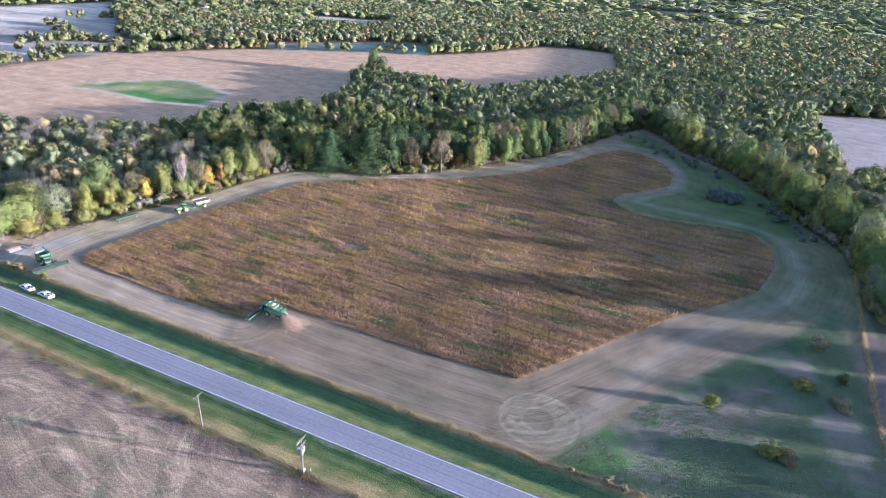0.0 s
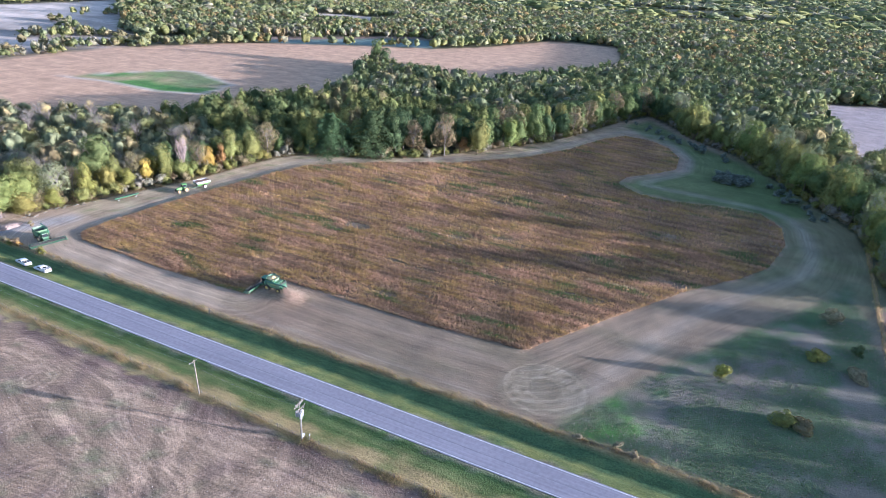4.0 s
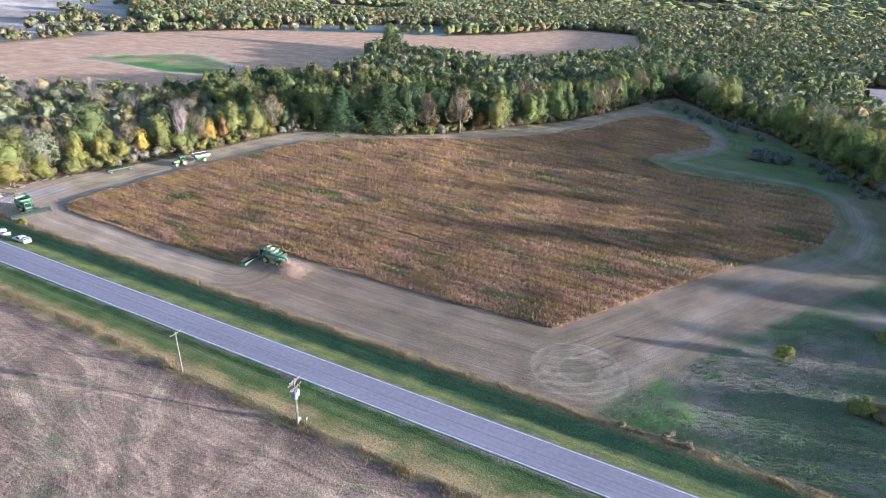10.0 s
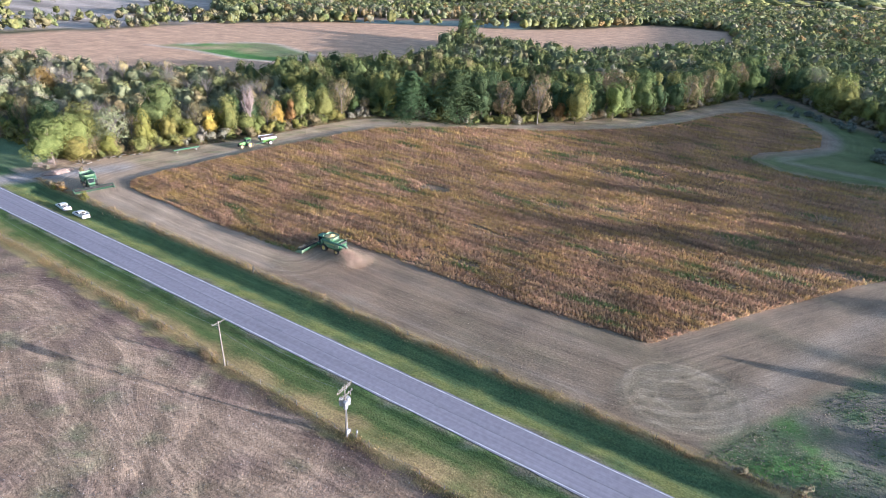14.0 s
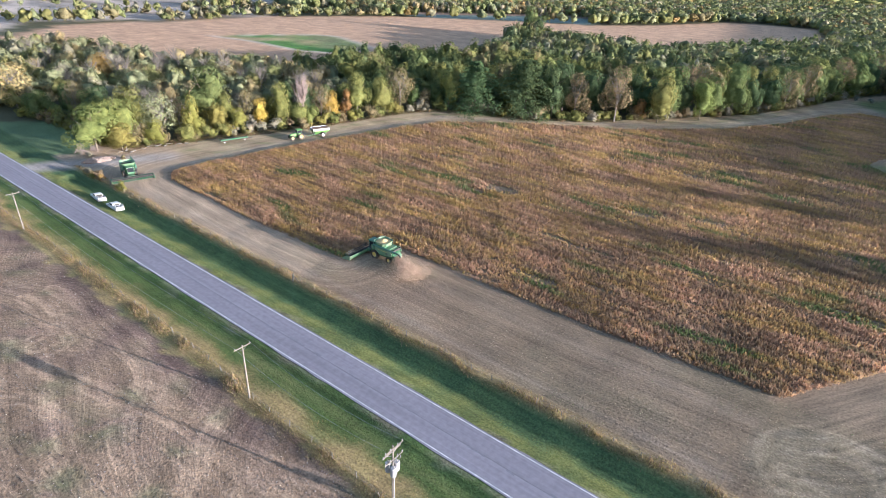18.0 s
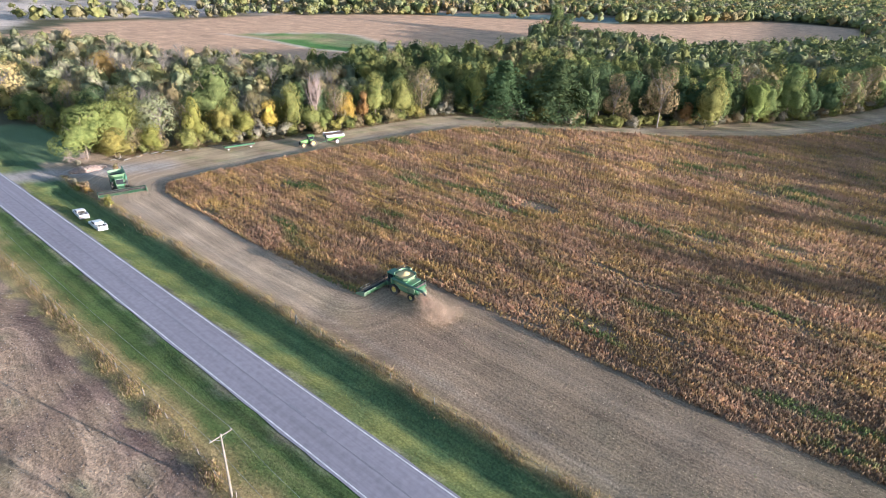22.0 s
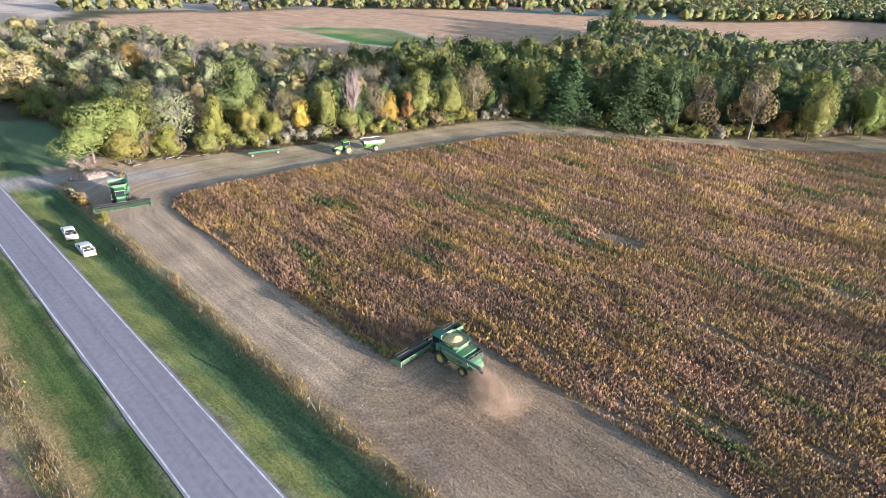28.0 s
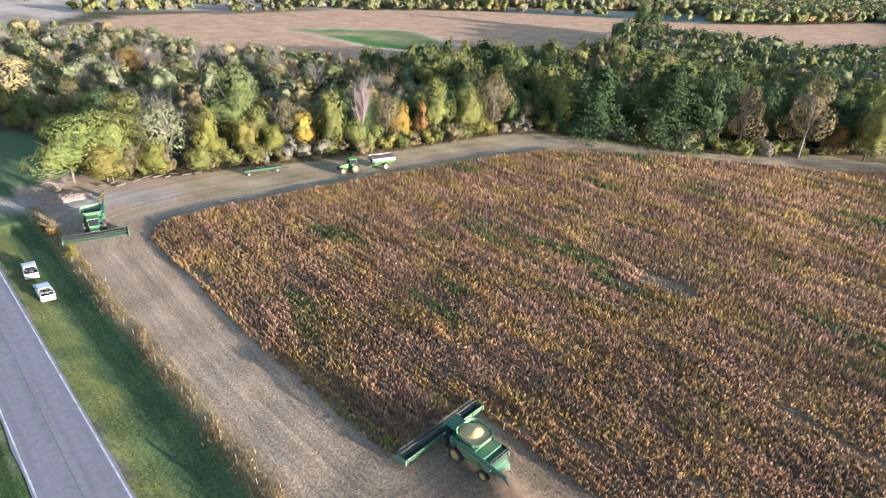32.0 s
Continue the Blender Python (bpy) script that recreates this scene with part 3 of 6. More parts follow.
    c = blend(c, vs * np.clip((7.2 + wy) / 2.0, 0, 1) * np.clip(0.6 + 0.4 * bumps(x, y, 9, 53), 0, 0.9), (0.065, 0.105, 0.035))
    c = blend(c, vs * np.clip((-8.0 - wy) / 2.4, 0, 1) * np.clip(0.85 + 0.5 * bumps(x, y, 12, 51), 0.3, 1), COVER["dry"])
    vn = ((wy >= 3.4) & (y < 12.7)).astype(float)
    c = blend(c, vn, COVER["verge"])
    # ditch shade painted in as dark green, sunlight as a pale roadside strip
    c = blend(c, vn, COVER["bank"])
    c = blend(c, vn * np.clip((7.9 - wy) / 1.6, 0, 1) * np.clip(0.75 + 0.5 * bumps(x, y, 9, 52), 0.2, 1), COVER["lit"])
    rows = rows + (vs + vn) * 0.5
    c = blend(c, np.clip(1.4 - np.abs(y - 13.3) / 1.2, 0, 1) * (x > -150) * 0.95, COVER["dry"])
    c = blend(c, ((np.abs(wy) < 4.1) & (np.abs(y) > 3.2)) * 0.25, COVER["dust"])
    for px, py, rr in ((56.7, 28.3, 2.6), (56.7, 18.5, 2.8), (61, 21.7, 2.4), (53.5, 15.5, 2.0), (59, 24.5, 1.6)):
        c = blend(c, np.clip(1.3 - np.hypot(x - px, y - py) / rr, 0, 1) * 0.9, COVER["green"])
    drive = np.clip(1.4 - edge_distance(x, y, [(-156, 0), (-153, 8), (-146, 20), (-138, 34)], False) / 4.5, 0, 1)
    c = blend(c, drive * (y > 3), (0.36, 0.32, 0.28))
    n, k = x.shape
    idx = np.arange(n * k).reshape(n, k)
    faces = np.stack([idx[:-1, :-1], idx[:-1, 1:], idx[1:, 1:], idx[1:, :-1]], -1).reshape(-1, 4)
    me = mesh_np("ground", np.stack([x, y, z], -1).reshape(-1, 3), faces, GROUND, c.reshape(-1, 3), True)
    at = me.attributes.new("rows", "FLOAT", "POINT")
    at.data.foreach_set("value", np.clip(rows, 0, 1).astype(np.float32).ravel())
    # lines of travel: along the crop's edge round the field, straight along x elsewhere
    along, across = np.array(x), np.array(y)
    near = (y > 12.5) & (x > -170) & (x < 130) & (y < 360)
    qx, qy = x[near], y[near]
    best, run, length = np.full(qx.shape, 1e9), np.zeros(qx.shape), 0.0
    for p0, p1 in zip(CROP, CROP[1:] + CROP[:1]):
        ex, ey = p1[0] - p0[0], p1[1] - p0[1]
        ln = math.hypot(ex, ey)
        s = np.clip(((qx - p0[0]) * ex + (qy - p0[1]) * ey) / ln ** 2, 0, 1)
        d = np.hypot(qx - p0[0] - s * ex, qy - p0[1] - s * ey)
        run = np.where(d < best, length + s * ln, run)
        best = np.minimum(best, d)
        length += ln
    along[near], across[near] = run, 400 + best
    low = (y < -13) & (y > -90) & (np.abs(x) < 200)
    along[low] = x[low] + 8 * bumps(x[low], y[low], 70, 45)
    across[low] = y[low] + 0.12 * x[low] + 7 * bumps(x[low], y[low], 60, 46)
    press = np.full(x.shape, 9.0)
    for tl in TRACKS:
        zone = (np.abs(x + 20) < 100) & (y > -60) & (y < 45)
        press[zone] = np.minimum(press[zone], edge_distance(x[zone], y[zone], curve_line(tl, 4), False))
    at = me.attributes.new("track", "FLOAT", "POINT")
    at.data.foreach_set("value", press.astype(np.float32).ravel())
    at = me.attributes.new("flow", "FLOAT_VECTOR", "POINT")
    at.data.foreach_set("vector", np.stack([along, across, 0 * x], -1).astype(np.float32).ravel())
    at = me.attributes.new("south", "FLOAT", "POINT")
    at.data.foreach_set("value", south.astype(np.float32).ravel())
    return tagged(new("ground", me), "farmland of stubble, turf and bare soil under evening sun", "ground", kind="structure")


ground = build_ground()


# ---- the road ----
def ribbon(x0, x1, y0, y1, z, thick, wobble=0.0, step=4.0, seed=1):
    """A flat strip along x with slightly uneven edges."""
    xs = np.arange(x0, x1 + 0.01, step)
    r = np.random.default_rng(seed)
    lo, hi = y0 + wobble * r.normal(size=len(xs)), y1 + wobble * r.normal(size=len(xs))
    n = len(xs)
    v = np.concatenate([np.c_[xs, lo, np.full(n, z)], np.c_[xs, hi, np.full(n, z)], np.c_[xs, lo - 0.05, np.full(n, z - thick)], np.c_[xs, hi + 0.05, np.full(n, z - thick)]])
    i = np.arange(n - 1)
    f = np.concatenate([np.c_[i, i + 1, n + i + 1, n + i], np.c_[2 * n + i, 2 * n + i + 1, i + 1, i], np.c_[n + i, n + i + 1, 3 * n + i + 1, 3 * n + i]])
    return v, f


road = tagged(part("road", mesh_np("road", *ribbon(-1500, 900, -3.62, 3.62, 0.0, 0.3, 0.05, 2.5), ASPHALT)), "two-lane worn grey asphalt road with white edge lines", "road", kind="structure")
for side in (-1, 1):
    part("edge_line", mesh_np("edge_line", *ribbon(-1500, 900, side * 3.3 - 0.04, side * 3.3 + 0.04, 0.006, 0.005, 0.008, 2.5, 3), PAINT), None, road, "white painted edge line")
seam = mat("dark_seam", (0.19, 0.18, 0.195), 0.95, vary=0.2)
part("centre_seam", mesh_np("centre_seam", *ribbon(-700, 300, -0.03, 0.02, 0.005, 0.004, 0.03, 1.3, 5), seam), None, road, "dark tar seam along the middle")
for k in range(40):
    xx = -170 + k * 6.1
    if rng.random() < 0.6:
        w, yy = rng.uniform(1.2, 4.5), rng.uniform(-0.25, 0.2)
        part("tar_patch", mesh_np("tar_patch", *ribbon(xx, xx + w, yy - rng.uniform(0.03, 0.08), yy + rng.uniform(0.03, 0.1), 0.0085, 0.004, 0.05, 0.4, k), PATCH), None, road)

# ---- crop ----
def spindles(x, y, z, height, radius, lean, tint, seed=0):
    """Upright tufts: narrow three-sided spikes, paler at the tip; lit tips and shaded feet are put into the colour."""
    r = np.random.default_rng(seed)
    n = len(x)
    a = r.uniform(0, 2 * math.pi / 3, n)
    v = np.zeros((n, 4, 3))
    lx, ly = r.normal(0, lean, n) * height, r.normal(0, lean, n) * height
    for k in range(3):
        rr = radius * r.uniform(0.7, 1.3, n)
        v[:, k] = np.c_[x + rr * np.cos(a + k * 2 * math.pi / 3), y + rr * np.sin(a + k * 2 * math.pi / 3), z - 0.03 + height * r.uniform(0.0, 0.22, n)]
    v[:, 3] = np.c_[x + lx, y + ly, z + height]
    f = np.array([[0, 1, 3], [1, 2, 3], [2, 0, 3]])
    faces = (f[None] + 4 * np.arange(n)[:, None, None]).reshape(-1, 3)
    c = np.repeat(tint[:, None], 4, 1)
    c[:, :3] *= 0.82
    c[:, 3] *= 1.2
    return v.reshape(-1, 3), faces, c.reshape(-1, 3)


def blades(c, size, flat, r, lean=0.28):
    """Upright narrow blades that face all ways round, as one triangle each."""
    n = len(c)
    a = r.uniform(0, 2 * math.pi, n)
    w = np.c_[np.cos(a), np.sin(a), np.zeros(n)] * (size * flat * r.uniform(0.7, 1.3, n))[:, None]
    u = np.c_[r.normal(0, lean, n), r.normal(0, lean, n), np.ones(n)] * size[:, None]
    return np.stack([c + 1.4 * u, c - 0.6 * u * [0, 0, 1] + w, c - 0.6 * u * [0, 0, 1] - w], 1).reshape(-1, 3), np.arange(3 * n).reshape(-1, 3)


def build_crop():
    pts = []
    for row, yy in enumerate(np.arange(24.6, 284, 0.76)):
        step = 0.15 if yy < 80 else (0.24 if yy < 130 else 0.36)
        xs = np.arange(-126, 102, step)
        wave = 0.12 * np.sin(xs / 9.0 + row * 0.4)
        pts.append(np.c_[xs + rng.normal(0, 0.07, len(xs)), yy + wave + rng.normal(0, 0.15, len(xs)), np.full(len(xs), row)])
    p = np.concatenate(pts)
    p = p[inside(p[:, 0], p[:, 1], CROP)]
    x, y, row = p.T
    streak = 0.75 * bumps(x * 0.13, y, 5.5, 61) + 0.45 * bumps(x * 0.3, y, 3, 67)
    patch = bumps(x * 0.6, y, 26, 62)
    thin = (streak + 0.45 * patch + rng.normal(0, 0.2, len(x))) > 0.9
    keep = ~(thin & (rng.random(len(x)) < 0.35)) & (rng.random(len(x)) < 0.97)
    x, y, row, streak, patch, thin = x[keep], y[keep], row[keep].astype(int), streak[keep], patch[keep], thin[keep]
    n = len(x)
    by_row = rng.normal(0, 0.1, row.max() + 1)[row] + 0.07 * np.sin(x / 4.0 + row * 2.4)
    red, gold, dark, green = np.array([0.50, 0.32, 0.20]), np.array([0.50, 0.345, 0.135]), np.array([0.31, 0.215, 0.145]), np.array([0.15, 0.20, 0.075])
    g = np.clip(0.5 + 0.6 * bumps(x * 0.5, y, 12, 63) + 0.35 * bumps(x, y, 2.6, 70) + rng.normal(0, 0.1, n), 0, 1)[:, None]
    tint = red * (1 - g) + gold * g
    dk = np.clip(0.15 - 0.8 * streak + 0.25 * bumps(x * 0.7, y, 2.2, 75) + by_row + 0.2 * np.clip((x + 50) / 50, 0, 1) * np.clip((110 - y) / 40, 0, 1) + rng.normal(0, 0.08, n), 0, 0.85)[:, None]
    tint = tint * (1 - dk) + dark * dk
    stalks = np.clip(1.0 - np.minimum(edge_distance(x, y, [(44.5, 86.2), (53.5, 86.0)], False), edge_distance(x, y, [(38, 85), (41, 86.3)], False)) / 0.9, 0, 1)[:, None] * 0.9
    tint = tint * (1 - stalks) + np.array([0.62, 0.52, 0.3]) * stalks
    tint = tint * (1 + 0.22 * bumps(x * 0.1, y, 3.5, 68) + 0.12 * bumps(x, y, 40, 69))[:, None].clip(0.5, 1.5)
    gr = np.clip((bumps(x * 0.22, y, 8, 64) + 0.8 * bumps(x * 0.6, y, 45, 65) - 0.7) * 1.6, 0, 0.9)
    gr = np.maximum(gr, np.where(thin, rng.uniform(0.2, 0.95, n), 0))
    gr = np.maximum(gr, np.clip(1.2 - edge_distance(x, y, [(36, 186), (66, 180), (90, 184)], False) / 9, 0, 0.8))
    gr = (gr * (rng.random(n) < 0.8))[:, None]
    tint = tint * (1 - gr) + green * gr
    h = np.where(thin, rng.uniform(0.2, 0.55, n), rng.uniform(0.5, 1.0, n)) * (1 + 0.12 * bumps(x, y, 20, 66))
    far = np.where(y > 110, 1.2, 1.0)
    k = np.repeat(np.arange(n), np.where(y > 130, 2, np.where(y > 75, 3, 5)))
    size = h[k] * rng.uniform(0.36, 0.56, len(k)) * far[k] * np.where(y[k] > 75, 1.0, 0.64)
    spot = np.c_[x[k] + rng.normal(0, 0.09, len(k)), y[k] + rng.normal(0, 0.11, len(k)), land_height(x, y)[k] + 0.6 * size + np.where(y[k] > 75, 0.0, rng.uniform(0, 0.3, len(k)) * h[k])]
    v, f = blades(spot, size, np.where(y[k] > 130, 0.42, np.where(y[k] > 75, 0.36, 0.46)), rng)
    c = np.repeat(tint[k], 3, 0)
    me = mesh_np("soybean_crop", v, f, CROPS, c)
    tagged(new("soybean_crop", me), "standing ripe reddish-brown crop with green weedy patches", "crop", kind="stuff")


build_crop()

# ---- trees ----
def leaf_quads(c, nrm, size, r, flat=0.6, up=0.5):
    """Small leaf sprays as narrow three-cornered blades at c that lie across nrm and point up and outwards."""
    n = len(c)
    nrm = nrm / (np.linalg.norm(nrm, axis=1, keepdims=True) + 1e-9)
    aim = r.normal(size=(n, 3)) * 0.8 + np.array([0, 0, up]) + 0.35 * nrm
    w = np.cross(nrm, aim)
    w /= np.linalg.norm(w, axis=1, keepdims=True) + 1e-9
    u = np.cross(w, nrm)
    s = (size * r.uniform(0.6, 1.4, n))[:, None]
    v = np.stack([c + u * s * 1.4 + nrm * s * 0.3, c - u * s * 0.6 + w * s * flat, c - u * s * 0.6 - w * s * flat], 1)
    return v.reshape(-1, 3), np.arange(3 * n).reshape(-1, 3)


def crown_points(r, n, height, spread, low, lobes, kind, fine=0, fill=(0.66, 0.84)):
    """Where the leaf sprays of one crown sit and how they face."""
    if kind == "pine":
        t = r.random(n) ** 0.8
        tiers = 11
        tier = np.floor(t * tiers)
        zz = low + (height - low) * (tier / tiers + r.uniform(0, 0.05, n))
        arms = 8
        a = r.integers(0, arms, n) * (2 * math.pi / arms) + tier * 0.7
        q = r.random(n) ** 0.6
        top = (zz - low) / (height - low)
        reach = spread * (1.02 - 0.9 * top ** 2.4) * q * (0.8 + 0.3 * np.sin(a * 3 + tier))
        side = r.normal(0, 0.13, n) * spread * (0.35 + q) * (1.1 - top)
        c = np.c_[reach * np.cos(a) - side * np.sin(a), reach * np.sin(a) + side * np.cos(a), zz + 0.1 * reach - 0.03 * reach ** 2 + r.normal(0, 0.15, n)]
        return c, np.c_[0.35 * np.cos(a), 0.35 * np.sin(a), np.ones(n)] + r.normal(0, 0.4, (n, 3))
    # overlapping lobes inside an egg; the leaves sit on their outer skin, a few hang loose
    k = r.normal(size=(lobes, 3))
    k /= np.linalg.norm(k, axis=1, keepdims=True)
    k *= r.uniform(0.45, 1.0, (lobes, 1))
    k[:, 2] = np.sort(r.uniform(-0.85, 0.9, lobes))
    wide = np.sqrt(np.clip(1.05 - (k[:, 2] * 0.9 + 0.12) ** 2, 0.15, 1))
    rad = r.uniform(0.17, 0.4, lobes) * (0.75 + 0.35 * wide)
    cen = np.c_[k[:, 0] * 0.72 * wide, k[:, 1] * 0.72 * wide, 0.5 + 0.4 * k[:, 2]]
    cen[-1, :2] *= 0.3
    flat = np.array([1, 1, 0.52])
    m = 5 * n
    which = r.choice(lobes, m, p=rad ** 2 / (rad ** 2).sum())
    d = r.normal(size=(m, 3))
    d /= np.linalg.norm(d, axis=1, keepdims=True)
    c = cen[which] + d * (rad[which] * np.where(r.random(m) < 0.1, r.uniform(1.0, 1.25, m), r.uniform(0.88, 1.06, m)))[:, None] * flat
    hidden = np.zeros(m, bool)
    for j in range(lobes):
        hidden |= (which != j) & (np.linalg.norm((c - cen[j]) / flat, axis=1) < 0.9 * rad[j])
    pick = np.argsort(hidden + 1e-3 * r.random(m))[:n]
    c, d = c[pick], d[pick]
    nrm = d + 0.7 * (c - np.array([0, 0, 0.42])) + r.normal(0, 0.12, (n, 3))
    wide, z0 = np.percentile(np.hypot(c[:, 0], c[:, 1]), 93), c[:, 2].min()
    tall = np.percentile(c[:, 2], 98.5) - z0

    def fit(p):
        return np.c_[p[:, 0] / wide * spread, p[:, 1] / wide * spread, low + (p[:, 2] - z0) / tall * (height - low)]
    if not fine:
        return fit(c), nrm
    # the dense inner foliage: a lumpy closed form just under the leaves
    ball = bmesh.new()
    bmesh.ops.create_icosphere(ball, subdivisions=fine, radius=1.0)
    for f in [f for f in ball.faces if f.calc_center_median().z < -0.8]:
        ball.faces.remove(f)
    ball.verts.index_update()
    way = np.array([v.co[:] for v in ball.verts])
    tri = np.array([[v.index for v in f.verts] for f in ball.faces])
    ball.free()
    mid = np.array([0, 0, 0.45]) / flat
    off = cen / flat - mid
    along = way @ off.T
    disc = along ** 2 - (off ** 2).sum(1) + rad ** 2
    out = np.where(disc > 0, along + np.sqrt(np.maximum(disc, 0)), 0.32)
    best, reach = out.argmax(1), out.max(1) * r.uniform(*fill, len(way))
    p = (mid + way * reach[:, None]) * flat
    side = (p - cen[best]) / flat / rad[best][:, None]
    return fit(c), nrm, fit(p), side + 0.7 * (p - np.array([0, 0, 0.42])), tri


def limb_mesh(r, height, spread, low, lobes=6, thick=0.02, twigs=0, fan=0.11):
    """A tapered trunk with rising limbs, and finer twigs for bare trees."""
    segs = []
    top = np.array([r.normal(0, 0.03) * height, r.normal(0, 0.03) * height, height * 0.86])
    r0 = height * thick
    segs.append((np.zeros(3) - [0, 0, 0.3], top * 0.5, r0, r0 * 0.66))
    segs.append((top * 0.5, top, r0 * 0.66, r0 * 0.15))
    for k in range(lobes):
        s = r.uniform(0.22, 0.75)
        a = k * 2.4 + r.uniform(-0.4, 0.4)
        base = top * s
        reach = spread * r.uniform(0.5, 0.9) * (1.15 - 0.6 * s)
        tip = base + np.array([math.cos(a) * reach, math.sin(a) * reach, (height - base[2]) * r.uniform(0.45, 0.85)])
        mid = (base + tip) / 2 + np.array([0, 0, 0.06 * height])
        segs += [(base, mid, r0 * 0.4, r0 * 0.25), (mid, tip, r0 * 0.25, r0 * 0.07)]
        for _ in range(twigs):
            q = r.uniform(0.15, 0.95)
            b2 = base + (tip - base) * q
            t2 = b2 + np.array([r.normal(0, fan) * height, r.normal(0, fan) * height, r.uniform(0.05, 0.26) * height])
            segs.append((b2, t2, r0 * 0.14, r0 * 0.04))
    vs, fs = [], []
    for a, b, ra, rb in segs:
        ax = (b - a) / (np.linalg.norm(b - a) + 1e-9)
        u = np.cross(ax, [0.3, 0.9, 0.2])
        u /= np.linalg.norm(u)
        w = np.cross(ax, u)
        sides = 5
        base = sum(len(q) for q in vs)
        ang = np.arange(sides) * 2 * math.pi / sides
        ring = np.outer(np.cos(ang), u) + np.outer(np.sin(ang), w)
        vs.append(np.concatenate([a + ring * ra, b + ring * rb]))
        i = np.arange(sides)
        fs.append(np.c_[base + i, base + (i + 1) % sides, base + sides + (i + 1) % sides, base + sides + i])
    return np.concatenate(vs), np.concatenate(fs)


SPECIES = {  # leaf colours
    "green": (0.11, 0.14, 0.052), "deep": (0.07, 0.1, 0.046), "olive": (0.165, 0.17, 0.055), "lime": (0.155, 0.175, 0.055), "silver": (0.18, 0.2, 0.105),
    "yellow": (0.3, 0.205, 0.05), "rust": (0.25, 0.155, 0.06), "brown": (0.185, 0.15, 0.08), "pine": (0.085, 0.125, 0.055), "grey": (0.235, 0.215, 0.155),
    "yellowgreen": (0.19, 0.18, 0.05), "straw": (0.34, 0.26, 0.12)}
LEAF = {k: plant_mat("leaves_" + k, tuple(1.12 * q for q in c), 0.13, 0.012, 0.2, 0.016, relief=0.3) for k, c in SPECIES.items()}
SHAPES = {}


def tree_shape(kind, variant, height, spread, low, leaves, size, lobes=14):
    """Meshes of one trunk and one crown, built once for each kind and variant."""
    key = (kind, variant, height, leaves)
    if key not in SHAPES:
        r = np.random.default_rng(abs(hash((variant * 77 + int(height * 10) * 13 + leaves))) % 99991)
        tv, tf = limb_mesh(r, height, spread, low, 0 if kind == "pine" else (6 if kind not in ("bare", "open") else (26 if height > 14.5 else 12)), 0.017 if kind != "bare" else (0.013 if height > 14.5 else 0.02), (18 if height > 14 else 9) if kind == "bare" else (4 if kind == "open" else 0), 0.04 if height > 14 else 0.11)
        crown = None
        if leaves:
            c, nrm, *core = crown_points(r, leaves, height, spread, low, lobes, kind, 2 if kind == "round" else 0)
            v, f = leaf_quads(c, nrm, size, r, 0.5)
            nv = np.repeat(nrm, 3, 0)
            if core:
                f, v, nv = np.concatenate([f, core[2] + len(v)]), np.concatenate([v, core[0]]), np.concatenate([nv, core[1]])
            crown = mesh_np("crown", v, f, [], None, normals=nv)
        SHAPES[key] = (mesh_np("trunk", tv, tf, [], None, True), crown)
    return SHAPES[key]


def plant_tree(x, y, shape, leaf, bark, scale=1.0, turn=0.0, label="", category="tree", name="tree", group=""):
    z = float(land_height(np.array(x), np.array(y)))
    ob = thing(name, Matrix.LocRotScale((x, y, z), Euler((0, 0, turn)), scale if isinstance(scale, tuple) else (scale, scale, scale)), label, category, group)
    for nm, me, ma in (("trunk", shape[0], bark), ("crown", shape[1], leaf)):
        if me is None:
            continue
        key = (me.name, ma.name)
        if key not in SHAPES:
            cp = me.copy()
            cp.materials.clear()
            cp.materials.append(ma)
            SHAPES[key] = cp
        part(nm, SHAPES[key], None, ob)
    return ob


LABELS = {"green": "leafy green broadleaf tree at the wood's edge", "deep": "dark green broadleaf tree in the wood's shade", "olive": "olive-green autumn tree at the wood's edge",
          "lime": "yellow-green leafy tree lit by low sun", "silver": "tall silvery-green tree with open crown", "yellow": "small tree in bright yellow autumn leaf",
          "rust": "tree with rusty orange autumn leaves", "brown": "tree with thinning brown autumn leaves", "grey": "grey-green half-bare tree among the woods",
          "yellowgreen": "yellowing olive tree in low sun", "straw": "pale orange half-bare tree"}

ROUND = [tree_shape("round", k, 14, 5.5, l, 3900, 0.225, lob) for k, (l, lob) in enumerate([(0.6, 20), (0.3, 26), (1.2, 18), (0.4, 16), (0.8, 30)])]
SLIM = [tree_shape("round", 20 + k, 12, 3.6, l, 2200, 0.215, 13) for k, l in enumerate([0.6, 0.3])]
SHRUB = [tree_shape("round", 40 + k, h, s, l, 620, 0.19, 9) for k, (h, s, l) in enumerate([(4.2, 2.6, 0.1), (3.2, 2.4, 0.05)])]
THICK = [tree_shape("round", 50 + k, h, s, 0.02, 1900, 0.15, lob) for k, (h, s, lob) in enumerate([(4.0, 2.3, 9), (2.6, 2.6, 11)])]
PINE = [tree_shape("pine", 60 + k, 21, 9.5, 0.6, 12000, 0.36) for k in range(2)]
OPEN = [tree_shape("open", 90 + k, 14, 5.5, 2.6, 2300, 0.25, 17) for k in range(3)]
BARE = [tree_shape("bare", 80, 13, 4.6, 3.0, 0, 0.3), tree_shape("bare", 81, 15, 2.4, 4.0, 0, 0.3)]
BARE_GREY = mat("grey_branches", (0.15, 0.13, 0.108), 0.9, vary=0.2)
DEAD = mat("bleached_dead_wood", (0.30, 0.235, 0.21), 0.9, vary=0.18)
taken = []


